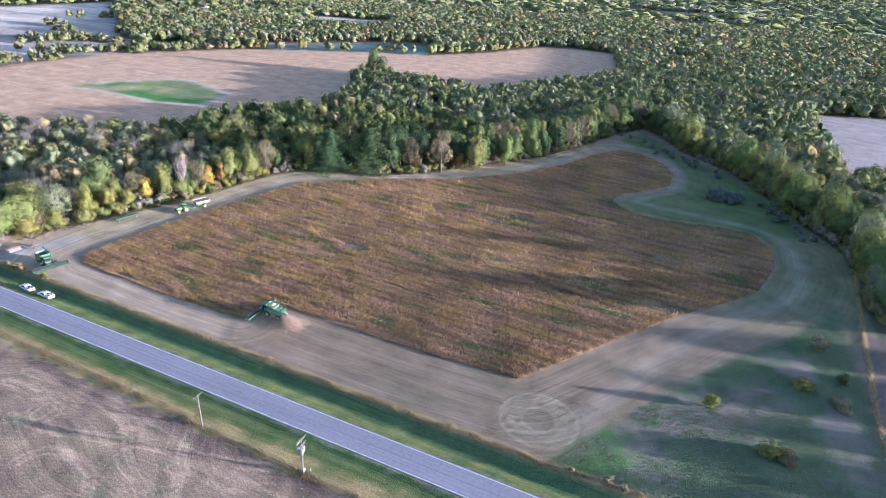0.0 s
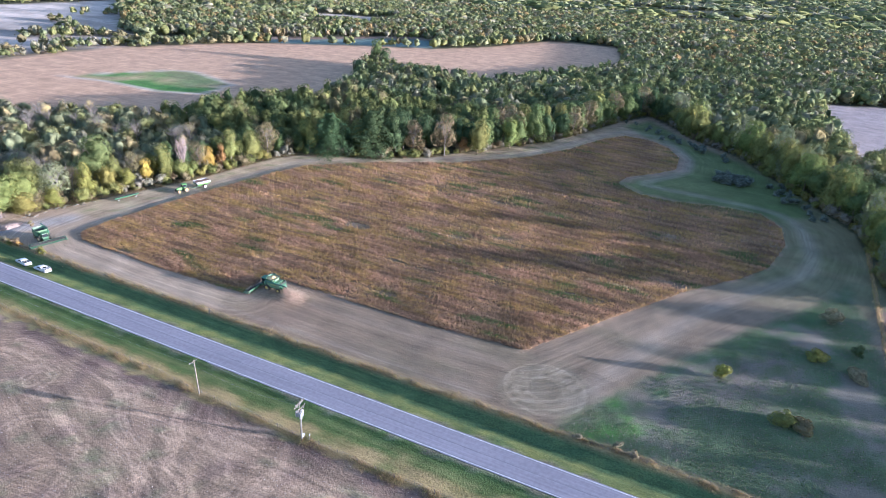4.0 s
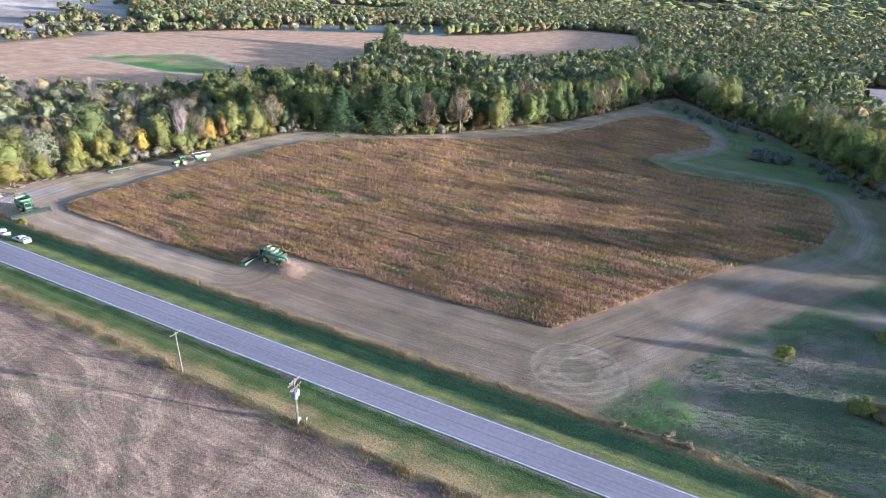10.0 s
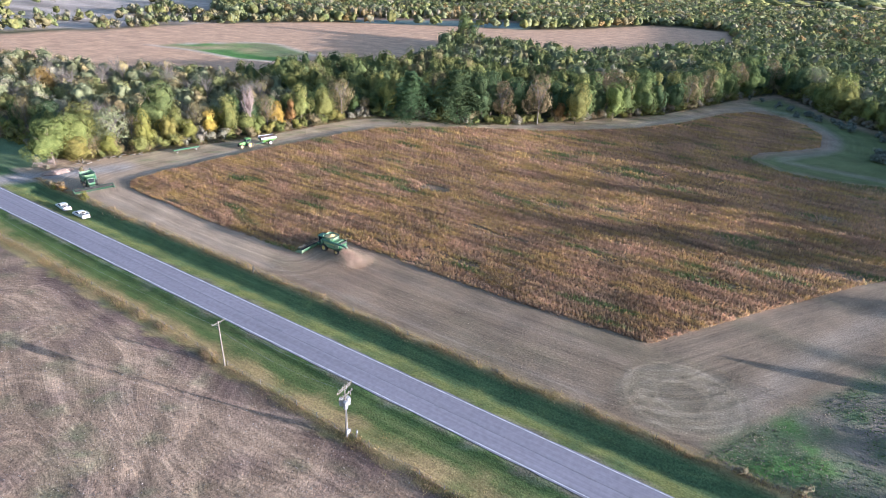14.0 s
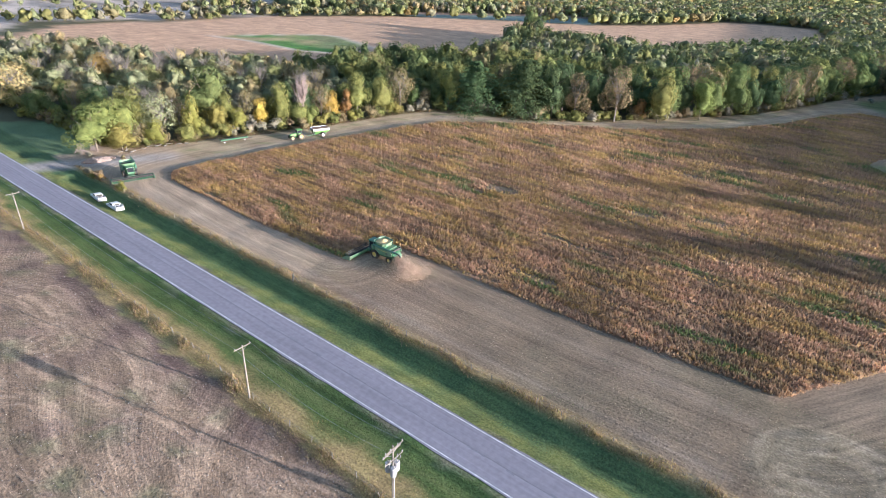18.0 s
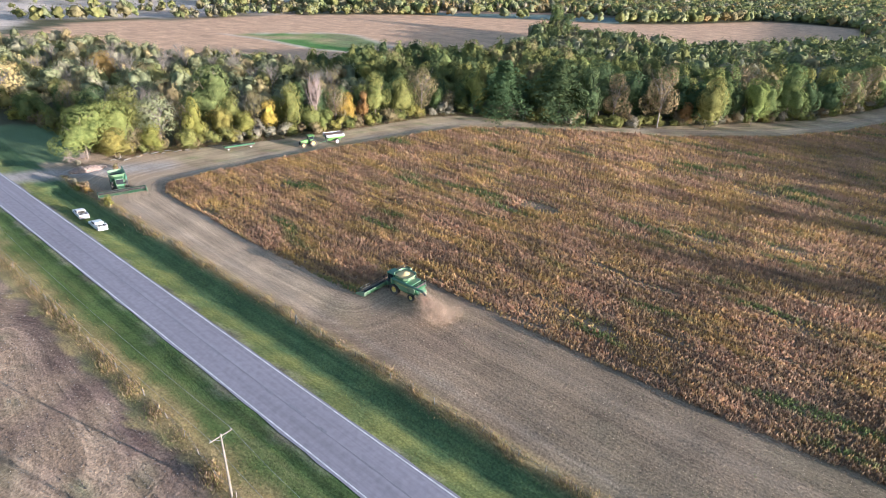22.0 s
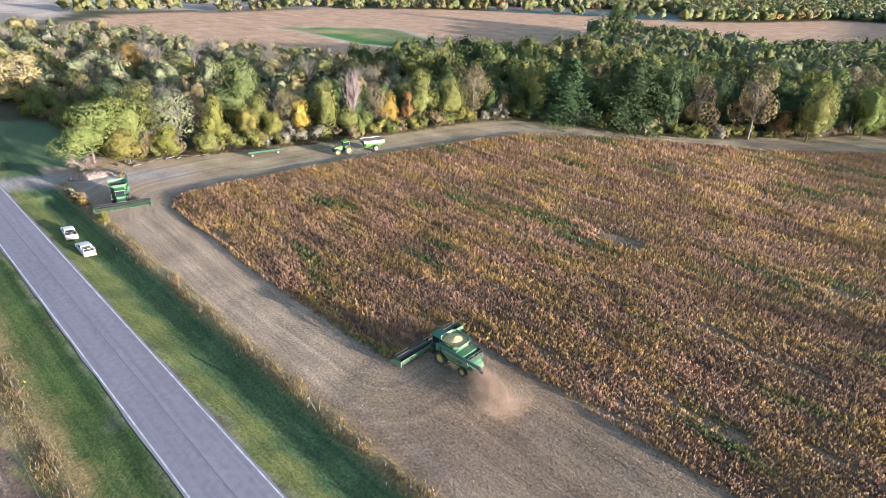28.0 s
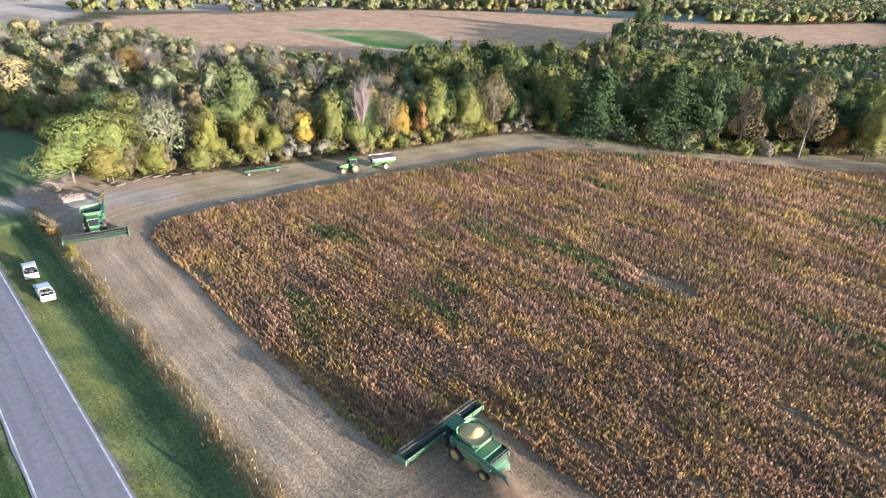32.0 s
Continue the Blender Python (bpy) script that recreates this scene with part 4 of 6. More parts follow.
def tree_at(x, y, species, high, wide, name="tree", label=None, category="tree", group="trees along the field", bark=None, shape=None):
    """A broadleaf tree of that height and crown width."""
    if shape is None:
        shape, sh, ss = (SLIM[int(rng.integers(2))], 12, 3.6) if wide < 0.62 * high else (ROUND[int(rng.integers(5))], 14, 5.5)
    else:
        shape, sh, ss = ROUND[shape], 14, 5.5
    if species in ("silver", "brown", "straw", "grey") and wide >= 0.5 * high:
        shape, sh, ss, bark = OPEN[int(rng.integers(3))], 14, 5.5, bark or BARK_PALE
    taken.append((x, y, 0.3 * wide))
    s = wide / 2 / ss
    return plant_tree(x, y, shape, LEAF[species], bark or BARK, (s, s, high / sh), rng.uniform(0, 6.28), label or LABELS[species], category, name, group)


# trees that stand out along the edge of the woods: x, y, kind, height, width
for x, y, kind, high, wide in ((-157, 23.5, "lime", 14.5, 15), (-152.5, 29, "yellowgreen", 9, 10), (-157, 31.5, "lime", 15, 12), (-163, 38, "olive", 16.5, 12), (-154.5, 34.5, "brown", 8, 7.5),
                               (-154, 43, "silver", 15.5, 14.5), (-151, 39, "yellowgreen", 8, 7), (-149.5, 51.5, "yellowgreen", 14, 8), (-147.5, 48, "olive", 6, 6), (-158, 62, "green", 21, 16), (-150.5, 61, "yellowgreen", 10, 7),
                               (-145.5, 66.5, "yellowgreen", 8.2, 7), (-145, 74.5, "yellow", 10.5, 6.2), (-150, 73, "brown", 13, 9), (-142, 81.5, "olive", 15.5, 8), (-147, 88, "green", 14, 8),
                               (-136.5, 95.5, "brown", 14, 8.5), (-134.3, 99.5, "yellow", 11.5, 7.5), (-134, 106, "rust", 11, 6), (-132.5, 110.5, "olive", 17, 9), (-129.8, 121, "olive", 14, 9), (-127.5, 129.5, "brown", 17, 12),
                               (-56.5, 181, "brown", 21.5, 15), (-70.5, 172.5, "brown", 18, 12), (-43, 193, "olive", 18.5, 13), (-50.5, 191, "rust", 9, 6), (-32, 213, "lime", 17, 11), (-230, 27, "straw", 16, 18),
                               (-226, 402, "green", 24, 18), (-215, 395, "deep", 18, 16), (-255, 70, "rust", 13, 11)):
    tree_at(x, y, kind, high, wide)
plant_tree(-138, 87.5, BARE[1], LEAF["grey"], DEAD, (1.35, 1.35, 1.16), 0.4, "bleached leafless dead tree with upright branches", "dead tree", "dead_tree")
for k, (px, py, sc) in enumerate(((-104.5, 150.0, 0.98), (-87.5, 161.5, 1.06))):
    plant_tree(px, py, PINE[k], LEAF["pine"], BARK, (sc * 1.3, sc * 1.3, sc * 1.03), 0.3 + k, "large dark green pine with tiered boughs", "pine tree", "pine_tree")
    taken.append((px, py, 8.5))

# the first ranks of the woods
line = curve_line(WOOD_FRONT[1:], 10)
seg = np.hypot(*np.diff(line, axis=0).T)
along = np.concatenate([[0], np.cumsum(seg)])
for rank in range(2):
    s = 0.0
    while s < along[-1]:
        k = min(int(np.searchsorted(along, s)), len(line) - 2)
        d = line[k + 1] - line[k]
        nrm = np.array([-d[1], d[0]]) / (np.hypot(*d) + 1e-9)
        px, py = line[k] + nrm * (2.5 + 7.0 * rank + rng.uniform(-1.6, 1.6))
        s += rng.uniform(4.6, 7.2) + rank
        if px < -215 or any((px - a) ** 2 + (py - b) ** 2 < (c + 2.0) ** 2 for a, b, c in taken):
            continue
        east, west = px > 40, px < -110
        names = ["olive", "green", "lime", "brown", "deep"] if west else (["silver", "olive", "lime", "green", "olive"] if east else ["deep", "green", "deep", "brown", "olive"])
        sp = names[int(rng.choice(5, p=[0.28, 0.28, 0.18, 0.13, 0.13]))]
        high = rng.uniform(6, 11) if rank == 0 else rng.uniform(9, 13)
        if east:
            high = rng.uniform(17, 22) if rng.random() < 0.42 else rng.uniform(8.5, 12.5)
        elif px > -118:
            high = rng.uniform(15, 20) + rank
        tree_at(px, py, sp, high, high * rng.uniform(0.55, 0.85), group="trees at the edge of the woods")
# unseen trees east of the view, added to cast shade over the meadow
for px, py in ((196, 52), (203, 66), (190, 88), (200, 97), (188, 112), (206, 122), (158, 54), (160, 78), (162, 92), (159, 66), (170, 40), (164, 104), (158, 48), (160, 85)):
    tree_at(px, py, "green", rng.uniform(14, 18) if px > 180 else rng.uniform(9, 12), rng.uniform(9, 13), group="trees at the edge of the woods")
# bushes at the foot of the woods
s = 0.0
while s < along[-1]:
    k = min(int(np.searchsorted(along, s)), len(line) - 2)
    d = line[k + 1] - line[k]
    nrm = np.array([-d[1], d[0]]) / (np.hypot(*d) + 1e-9)
    px, py = line[k] + nrm * rng.uniform(-0.5, 1.5)
    s += rng.uniform(2.0, 4.6)
    if px > -215:
        plant_tree(px, py, SHRUB[int(rng.integers(2))], LEAF[["olive", "yellowgreen", "grey", "brown", "olive"][int(rng.integers(5))]], BARK, rng.uniform(0.75, 1.35), rng.uniform(0, 6), "low scrubby bush at the foot of the woods", "bush", "bush", "bushes at the edge of the woods")


# ---- the woods behind, joined ----
def woods_mesh(name, label, x, y, base_leaves, size, heights, spreads, seed, palette, fine=2, fill=(0.76, 0.9)):
    """A joined stand of trees: every crown has its own height, width, colour and lobes."""
    r = np.random.default_rng(seed)
    vs, fs, cs, ns, start = [], [], [], [], 0
    pal = np.array([SPECIES[p] for p in palette])
    h, sp = r.uniform(*heights, len(x)), r.uniform(*spreads, len(x))
    z0 = land_height(x, y)
    for k in range(14):
        m = np.arange(len(x)) % 14 == k
        n = int(m.sum())
        if not n:
            continue
        c, nrm, cp, cn, tri = crown_points(r, base_leaves, 1.0, 1.0, 0.06, 12, "round", fine, fill)
        a = r.uniform(0, 6.28, n)
        ca, sa = np.cos(a)[:, None], np.sin(a)[:, None]

        def put(p):
            return np.stack([x[m][:, None] + (p[None, :, 0] * ca - p[None, :, 1] * sa) * sp[m][:, None], y[m][:, None] + (p[None, :, 0] * sa + p[None, :, 1] * ca) * sp[m][:, None],
                             z0[m][:, None] + p[None, :, 2] * h[m][:, None]], -1).reshape(-1, 3)

        def turn(q):
            return np.stack([q[None, :, 0] * ca - q[None, :, 1] * sa, q[None, :, 0] * sa + q[None, :, 1] * ca, np.broadcast_to(q[None, :, 2], (n, len(q)))], -1).reshape(-1, 3)
        N = turn(nrm)
        v, f = leaf_quads(put(c), N, np.repeat(size * sp[m] / np.mean(spreads), len(c)), r, 0.55)
        col = (0.65 * pal[r.integers(0, len(pal), n)] + 0.35 * pal.mean(0)) * r.uniform(0.84, 1.2, (n, 1))
        cf = (tri[None] + len(cp) * np.arange(n)[:, None, None]).reshape(-1, 3)
        for vv, ff, nn, cc in ((v, f, np.repeat(N, 3, 0), np.repeat(col, 3 * len(c), 0)), (put(cp), cf, turn(cn), np.repeat(col, len(cp), 0))):
            vs.append(vv)
            fs.append(ff + start)
            ns.append(nn)
            cs.append(cc)
            start += len(vv)
    return tagged(new(name, mesh_np(name, np.concatenate(vs), np.concatenate(fs), PLANTS, np.concatenate(cs), normals=np.concatenate(ns))), label, "woods", kind="stuff")


def scatter(x0, x1, y0, y1, step, seed):
    r = np.random.default_rng(seed)
    gx, gy = np.meshgrid(np.arange(x0, x1, step), np.arange(y0, y1, step * 0.87))
    gx = gx + (np.arange(gx.shape[0]) % 2)[:, None] * step / 2
    return (gx + r.uniform(-0.4, 0.4, gx.shape) * step).ravel(), (gy + r.uniform(-0.4, 0.4, gy.shape) * step).ravel()


fields = [FAR_FIELD, EAST_FIELD, POND_FIELD, REED_BED] + PALE_FIELDS
x, y = scatter(-430, 240, -40, 620, 8.3, 1)
m = inside(x, y, WOODS) & ~inside(x, y, EAST_FIELD) & ~inside(x, y, FAR_FIELD) & ((edge_distance(x, y, WOOD_FRONT, False) > 13) | (x < -215))
x, y = x[m], y[m]
thin = (x < -150) & (y < 140)
east = (x > 95) & (y < 330)
north = y > 265
pick = ~thin & ~east & ~north
woods_mesh("near_woods", "mixed autumn woods of green and olive broadleaf trees", x[pick], y[pick], 520, 0.4, (9, 16), (4.0, 6.4), 2, ["deep", "green", "olive", "green", "olive", "deep", "olive", "lime", "brown", "yellowgreen"])
pick = ~thin & ~east & north
woods_mesh("north_woods", "broad sunlit woods of olive and green trees", x[pick], y[pick], 120, 0.66, (10, 15), (5.0, 7.4), 8, ["silver", "green", "olive", "lime", "olive", "silver", "grey", "brown", "green", "deep"])
woods_mesh("west_woods", "open autumn woods with grey, olive and rusty crowns", x[thin], y[thin], 400, 0.36, (5.5, 12), (3.6, 6.0), 3, ["grey", "silver", "silver", "straw", "lime", "grey", "yellowgreen", "silver", "silver", "straw"])
woods_mesh("east_woods", "tall green and olive woods east of the field", x[east], y[east], 480, 0.42, (9.5, 17.5), (4.2, 6.4), 12, ["silver", "green", "olive", "olive", "lime", "grey", "silver", "straw"])


def far_wood(name, label, x, y, *rest):
    ok = np.ones(len(x), bool)
    for p in fields:
        ok &= ~inside(x, y, p)
    ok &= ~inside(x, y, WOODS) | (y > 620)
    return woods_mesh(name, label, x[ok], y[ok], *rest)


def in_view(x, y):
    a = np.degrees(np.arctan2(-(x - 20), y + 60))
    return (a < 86) & (a > -24)


FAR_PALETTE = ["silver", "green", "olive", "olive", "silver", "brown", "grey", "lime", "rust", "silver", "green"]
x, y = scatter(-1000, 520, 60, 960, 10.4, 4)
d = np.hypot(x - 20, y + 60)
m = in_view(x, y) & (d > 430) & (d < 950) & ((y > 420) | (x < -500) | (x > 220)) & (bumps(x, y, 120, 71) > -1.0)
far_wood("middle_woods", "autumn woods of olive and green crowns beyond the fields", x[m], y[m], 60, 0.72, (9.5, 13.5), (5.4, 8.2), 5, FAR_PALETTE)
x, y = scatter(-1600, 800, 60, 1600, 16.5, 14)
d = np.hypot(x - 20, y + 60)
m = in_view(x, y) & (d > 940) & (d < 1550) & (bumps(x, y, 260, 73) > -1.0)
far_wood("distant_woods", "distant autumn woods fading into the evening light", x[m], y[m], 24, 1.4, (9.5, 13.5), (9, 13), 15, FAR_PALETTE, 1)
x, y = scatter(-4600, 2600, 200, 4800, 60, 6)
d = np.hypot(x - 20, y + 60)
m = in_view(x, y) & (d > 1520) & (d < 4800) & (bumps(x, y, 900, 72) > -0.8)
far_wood("horizon_woods", "far woods on the horizon", x[m], y[m], 12, 5.0, (9, 15), (30, 42), 7, ["silver", "green", "olive", "silver", "olive", "grey"], 1)
# hedgerows and clumps in the far fields
hx, hy = [], []
for a, b, w, n in (((-590, 312), (-560, 356), 8, 26), ((-575, 358), (-526, 372), 10, 28), ((-503, 278), (-470, 352), 9, 44), ((-476, 350), (-418, 436), 6, 46), ((-487, 222), (-478, 270), 6, 22), ((-700, 420), (-590, 372), 8, 22), ((-740, 470), (-715, 530), 8, 14),
                   ((-235, 585), (-285, 800), 16, 110), ((-512, 200), (-525, 120), 5, 9), ((-560, 160), (-620, 260), 14, 12), ((-640, 120), (-760, 300), 26, 18), ((-535, 300), (-560, 230), 8, 10)):
    t = rng.random(n)
    hx += list(a[0] + (b[0] - a[0]) * t + rng.normal(0, w, n))
    hy += list(a[1] + (b[1] - a[1]) * t + rng.normal(0, w * 0.5, n))
woods_mesh("field_hedges", "autumn hedgerow trees between far stubble fields", np.array(hx), np.array(hy), 90, 0.6, (4, 11), (3.2, 5.8), 9, ["olive", "brown", "green", "brown", "olive", "grey", "silver"])
# pale leafless trees along the reed bed
hx, hy = [], []
for a, b, n in (((-430, 500), (-310, 655), 26), ((-470, 478), (-420, 520), 10)):
    t = rng.random(n)
    hx += list(a[0] + (b[0] - a[0]) * t + rng.normal(0, 8, n))
    hy += list(a[1] + (b[1] - a[1]) * t + rng.normal(0, 5, n))
woods_mesh("reed_trees", "pale half-bare trees behind the reed bed", np.array(hx), np.array(hy), 60, 0.7, (7, 13), (2.4, 4.2), 19, ["grey", "straw", "grey"], 1)
# half-bare grey trees among the western woods
for k in range(28):
    px, py = rng.uniform(-330, -150), rng.uniform(36, 130)
    if inside(np.array(px), np.array(py), WOODS):
        plant_tree(px, py, BARE[0], LEAF["grey"], BARE_GREY, rng.uniform(0.85, 1.12), rng.uniform(0, 6), "leafless grey tree among the woods", "bare tree", "bare_tree", "bare trees in the woods")

# ---- machines ----
GREEN = mat("green_machine_paint", (0.05, 0.155, 0.072), 0.5, vary=0.12, scale=1.2, dirt=(0.2, 0.2, 0.14), dirt_amount=0.55)
GREEN_LIGHT = mat("dusty_green_panel", (0.13, 0.225, 0.12), 0.55, vary=0.12, scale=1.2, dirt=(0.3, 0.3, 0.22), dirt_amount=0.6)
GREEN_DARK = mat("dark_green_steel", (0.02, 0.10, 0.035), 0.5, vary=0.15, scale=2, dirt=(0.12, 0.12, 0.09))
GREEN_BRIGHT = mat("bright_green_paint", (0.13, 0.29, 0.07), 0.45, vary=0.1, scale=1.2, dirt=(0.3, 0.3, 0.2), dirt_amount=0.3)
LOAD = mat("dark_load", (0.2, 0.13, 0.09), 0.9, vary=0.25, scale=4, bump=0.5)
YELLOW = mat("yellow_rim_paint", (0.6, 0.45, 0.12), 0.45, vary=0.12, scale=3, dirt=(0.4, 0.33, 0.2))
RUBBER = mat("dusty_rubber", (0.035, 0.033, 0.031), 0.85, vary=0.3, scale=4, dirt=(0.16, 0.13, 0.10), dirt_amount=0.7)
BLACK = mat("black_steel", (0.018, 0.018, 0.02), 0.55, vary=0.3, scale=3, dirt=(0.12, 0.10, 0.08), dirt_amount=0.5)
WHITE = mat("white_vehicle_paint", (0.6, 0.6, 0.6), 0.3, vary=0.05, scale=1.0, dirt=(0.5, 0.46, 0.4), dirt_amount=0.35)
SILVER = mat("pale_tarp", (0.36, 0.37, 0.39), 0.55, vary=0.1, scale=1.5, dirt=(0.42, 0.38, 0.33))
GRAIN = mat("heaped_grain", (0.62, 0.45, 0.20), 0.9, vary=0.15, scale=6, bump=0.6, bump_scale=30)
GLASS = mat("dark_tinted_glass", (0.02, 0.025, 0.03), 0.06, vary=0.05)
LAMP = mat("lamp_lens", (0.75, 0.72, 0.66), 0.15, vary=0.05)
RED = mat("red_lens", (0.45, 0.02, 0.02), 0.25, vary=0.05)
AUGER = mat("blue_green_auger_paint", (0.04, 0.13, 0.085), 0.45, vary=0.1, scale=1.5, dirt=(0.2, 0.2, 0.14))
REEL = mat("grey_reel_steel", (0.08, 0.085, 0.075), 0.7, 0.1, vary=0.2, scale=3)
CHROME = mat("bare_metal", (0.6, 0.6, 0.6), 0.3, 0.9, vary=0.1)


def wheel(parent, x, y, r, width, rim_mat=YELLOW, lugs=22, rim=0.56):
    """A lugged tyre with a dished rim; y is the tyre's middle, the dish faces outwards."""
    out = 1 if y > 0 else -1
    bm = BM()
    prof = [(rim * r, -0.42), (0.86 * r, -0.5), (0.95 * r, -0.46), (0.97 * r, -0.2), (0.97 * r, 0.2), (0.95 * r, 0.46), (0.86 * r, 0.5), (rim * r, 0.42)]
    n = 24
    ring = [[bm.verts.new((rr * math.cos(a), w * width, rr * math.sin(a))) for rr, w in prof] for a in (k * 2 * math.pi / n for k in range(n))]
    for k in range(n):
        for j in range(len(prof) - 1):
            bm.faces.new((ring[k][j], ring[k][j + 1], ring[(k + 1) % n][j + 1], ring[(k + 1) % n][j]))
    for k in range(lugs):
        a = 360 / lugs * k
        for side in (-1, 1):
            aa = radians(a + (90 / lugs if side > 0 else 0) * 2)
            box(bm, (math.cos(aa) * r * 0.965, side * width * 0.24, math.sin(aa) * r * 0.965), (r * 0.09, width * 0.5, r * 0.075), (0, -math.degrees(aa), side * 0), 0)
    bmesh.ops.recalc_face_normals(bm, faces=bm.faces[:])
    w = part("wheel", bm, RUBBER, parent, "dusty lugged rubber tyre", pose(x, y, r))
    bm = BM()
    m = 20
    dish = [(rim * r * 1.02, 0.40), (rim * r * 0.9, 0.36), (rim * r * 0.78, 0.12), (rim * r * 0.35, 0.1), (rim * r * 0.3, 0.3), (0.01, 0.32)]
    ring = [[bm.verts.new((rr * math.cos(a), out * ww * width, rr * math.sin(a))) for rr, ww in dish] for a in (k * 2 * math.pi / m for k in range(m))]
    for k in range(m):
        for j in range(len(dish) - 1):
            bm.faces.new((ring[k][j], ring[k][j + 1], ring[(k + 1) % m][j + 1], ring[(k + 1) % m][j]))
    bmesh.ops.recalc_face_normals(bm, faces=bm.faces[:])
    part("rim", bm, rim_mat, w)
    return w


def cutting_header(parent, x, width, lift=0.25):
    """A grain head: back sheet, trough, auger, knife bar, end dividers and a reel with tined bats."""
    half = width / 2
    bm = BM()
    prism(bm, [(x, lift + 0.1), (x + 0.08, lift + 0.1), (x + 0.08, lift + 0.62), (x + 0.16, lift + 0.72), (x, lift + 0.72)], -half, half)
    prism(bm, [(x + 0.08, lift + 0.06), (x + 1.55, lift - 0.1), (x + 1.55, lift - 0.05), (x + 0.08, lift + 0.16)], -half, half)
    rod(bm, (x + 0.02, -half, lift + 0.74), (x + 0.02, half, lift + 0.74), 0.08)
    for k in range(9):
        box(bm, (x - 0.03, -half + 0.3 + k * (width - 0.6) / 8, lift + 0.4), (0.06, 0.1, 0.62))
    head = part("header", bm, GREEN, parent, "wide green grain header")
    for side in (-1, 1):
        bm = BM()
        prism(bm, [(x - 0.1, lift + 0.0), (x + 1.5, lift - 0.18), (x + 2.25, lift - 0.2), (x + 2.0, lift + 0.12), (x + 1.3, lift + 0.5), (x + 0.6, lift + 0.8), (x - 0.1, lift + 0.85)], side * half - 0.09, side * half + 0.09)
        part("end_divider", bm, GREEN_LIGHT, head, "bright green end divider")
    bm = BM()
    rod(bm, (x + 0.5, -half + 0.12, lift + 0.42), (x + 0.5, half - 0.12, lift + 0.42), 0.2, sides=12)
    for k in range(int(width * 3.2)):
        yy = -half + 0.2 + k / 3.2
        if abs(yy) < half - 0.2:
            box(bm, (x + 0.5, yy, lift + 0.42), (0.58, 0.03, 0.58), (0, 45 * (k % 2), 12 if yy > 0 else -12))
    part("auger", bm, BLACK, head, "dark feed auger")
    bm = BM()
    for k in range(int(width / 0.3)):
        yy = -half + 0.2 + k * 0.3
        prism(bm, [(x + 1.5, yy), (x + 1.5, yy + 0.12), (x + 1.72, yy + 0.06)], lift - 0.12, lift - 0.07, "xy")
    part("knife_bar", bm, CHROME, head)
    bm = BM()
    cx, cz, rr = x + 1.2, lift + 0.82, 0.42
    rod(bm, (cx, -half + 0.15, cz), (cx, half - 0.15, cz), 0.06, sides=6)
    part("reel_shaft", bm, BLACK, head)
    for b in range(6):
        a = radians(60 * b + 20)
        px, pz = cx + rr * math.cos(a), cz + rr * math.sin(a)
        bm = BM()
        rod(bm, (px, -half + 0.2, pz), (px, half - 0.2, pz), 0.035, sides=6)
        for k in range(int(width / 0.5)):
            yy = -half + 0.35 + k * 0.5
            box(bm, (px + 0.03, yy, pz - 0.13), (0.02, 0.02, 0.26))
        part("reel_bat", bm, REEL, head, "grey reel bat with tines")
    for yy in np.linspace(-half + 0.2, half - 0.2, 7):
        bm = BM()
        for b in range(6):
            a = radians(60 * b + 20)
            rod(bm, (cx, yy, cz), (cx + rr * math.cos(a), yy, cz + rr * math.sin(a)), 0.025, sides=5)
        part("reel_spider", bm, BLACK, head)
    for side in (-1, 1):
        bm = BM()
        rod(bm, (x + 0.05, side * (half - 0.05), lift + 0.8), (cx + 0.1, side * (half - 0.05), cz + 0.05), 0.06, sides=6)
        part("reel_arm", bm, GREEN_DARK, head)
    return head


def hopper(bm, x0, x1, half0, z0, grow, z1, thick=0.05, cut=0.55):
    """An eight-sided flared tank wall: an open ring that widens upwards."""
    def ring(d, z):
        a, b, h = x0 - d, x1 + d, half0 + d
        c = cut
        return [(a + c, -h, z), (b - c, -h, z), (b, -h + c, z), (b, h - c, z), (b - c, h, z), (a + c, h, z), (a, h - c, z), (a, -h + c, z)]
    loops = [[bm.verts.new(p) for p in ring(d, z)] for d, z in ((0, z0), (grow, z1), (grow - thick, z1), (-thick, z0))]
    for k in range(4):
        a, b = loops[k], loops[(k + 1) % 4]
        for i in range(8):
            bm.faces.new((a[i], a[(i + 1) % 8], b[(i + 1) % 8], b[i]))
    bmesh.ops.recalc_face_normals(bm, faces=bm.faces[:])
    return ring


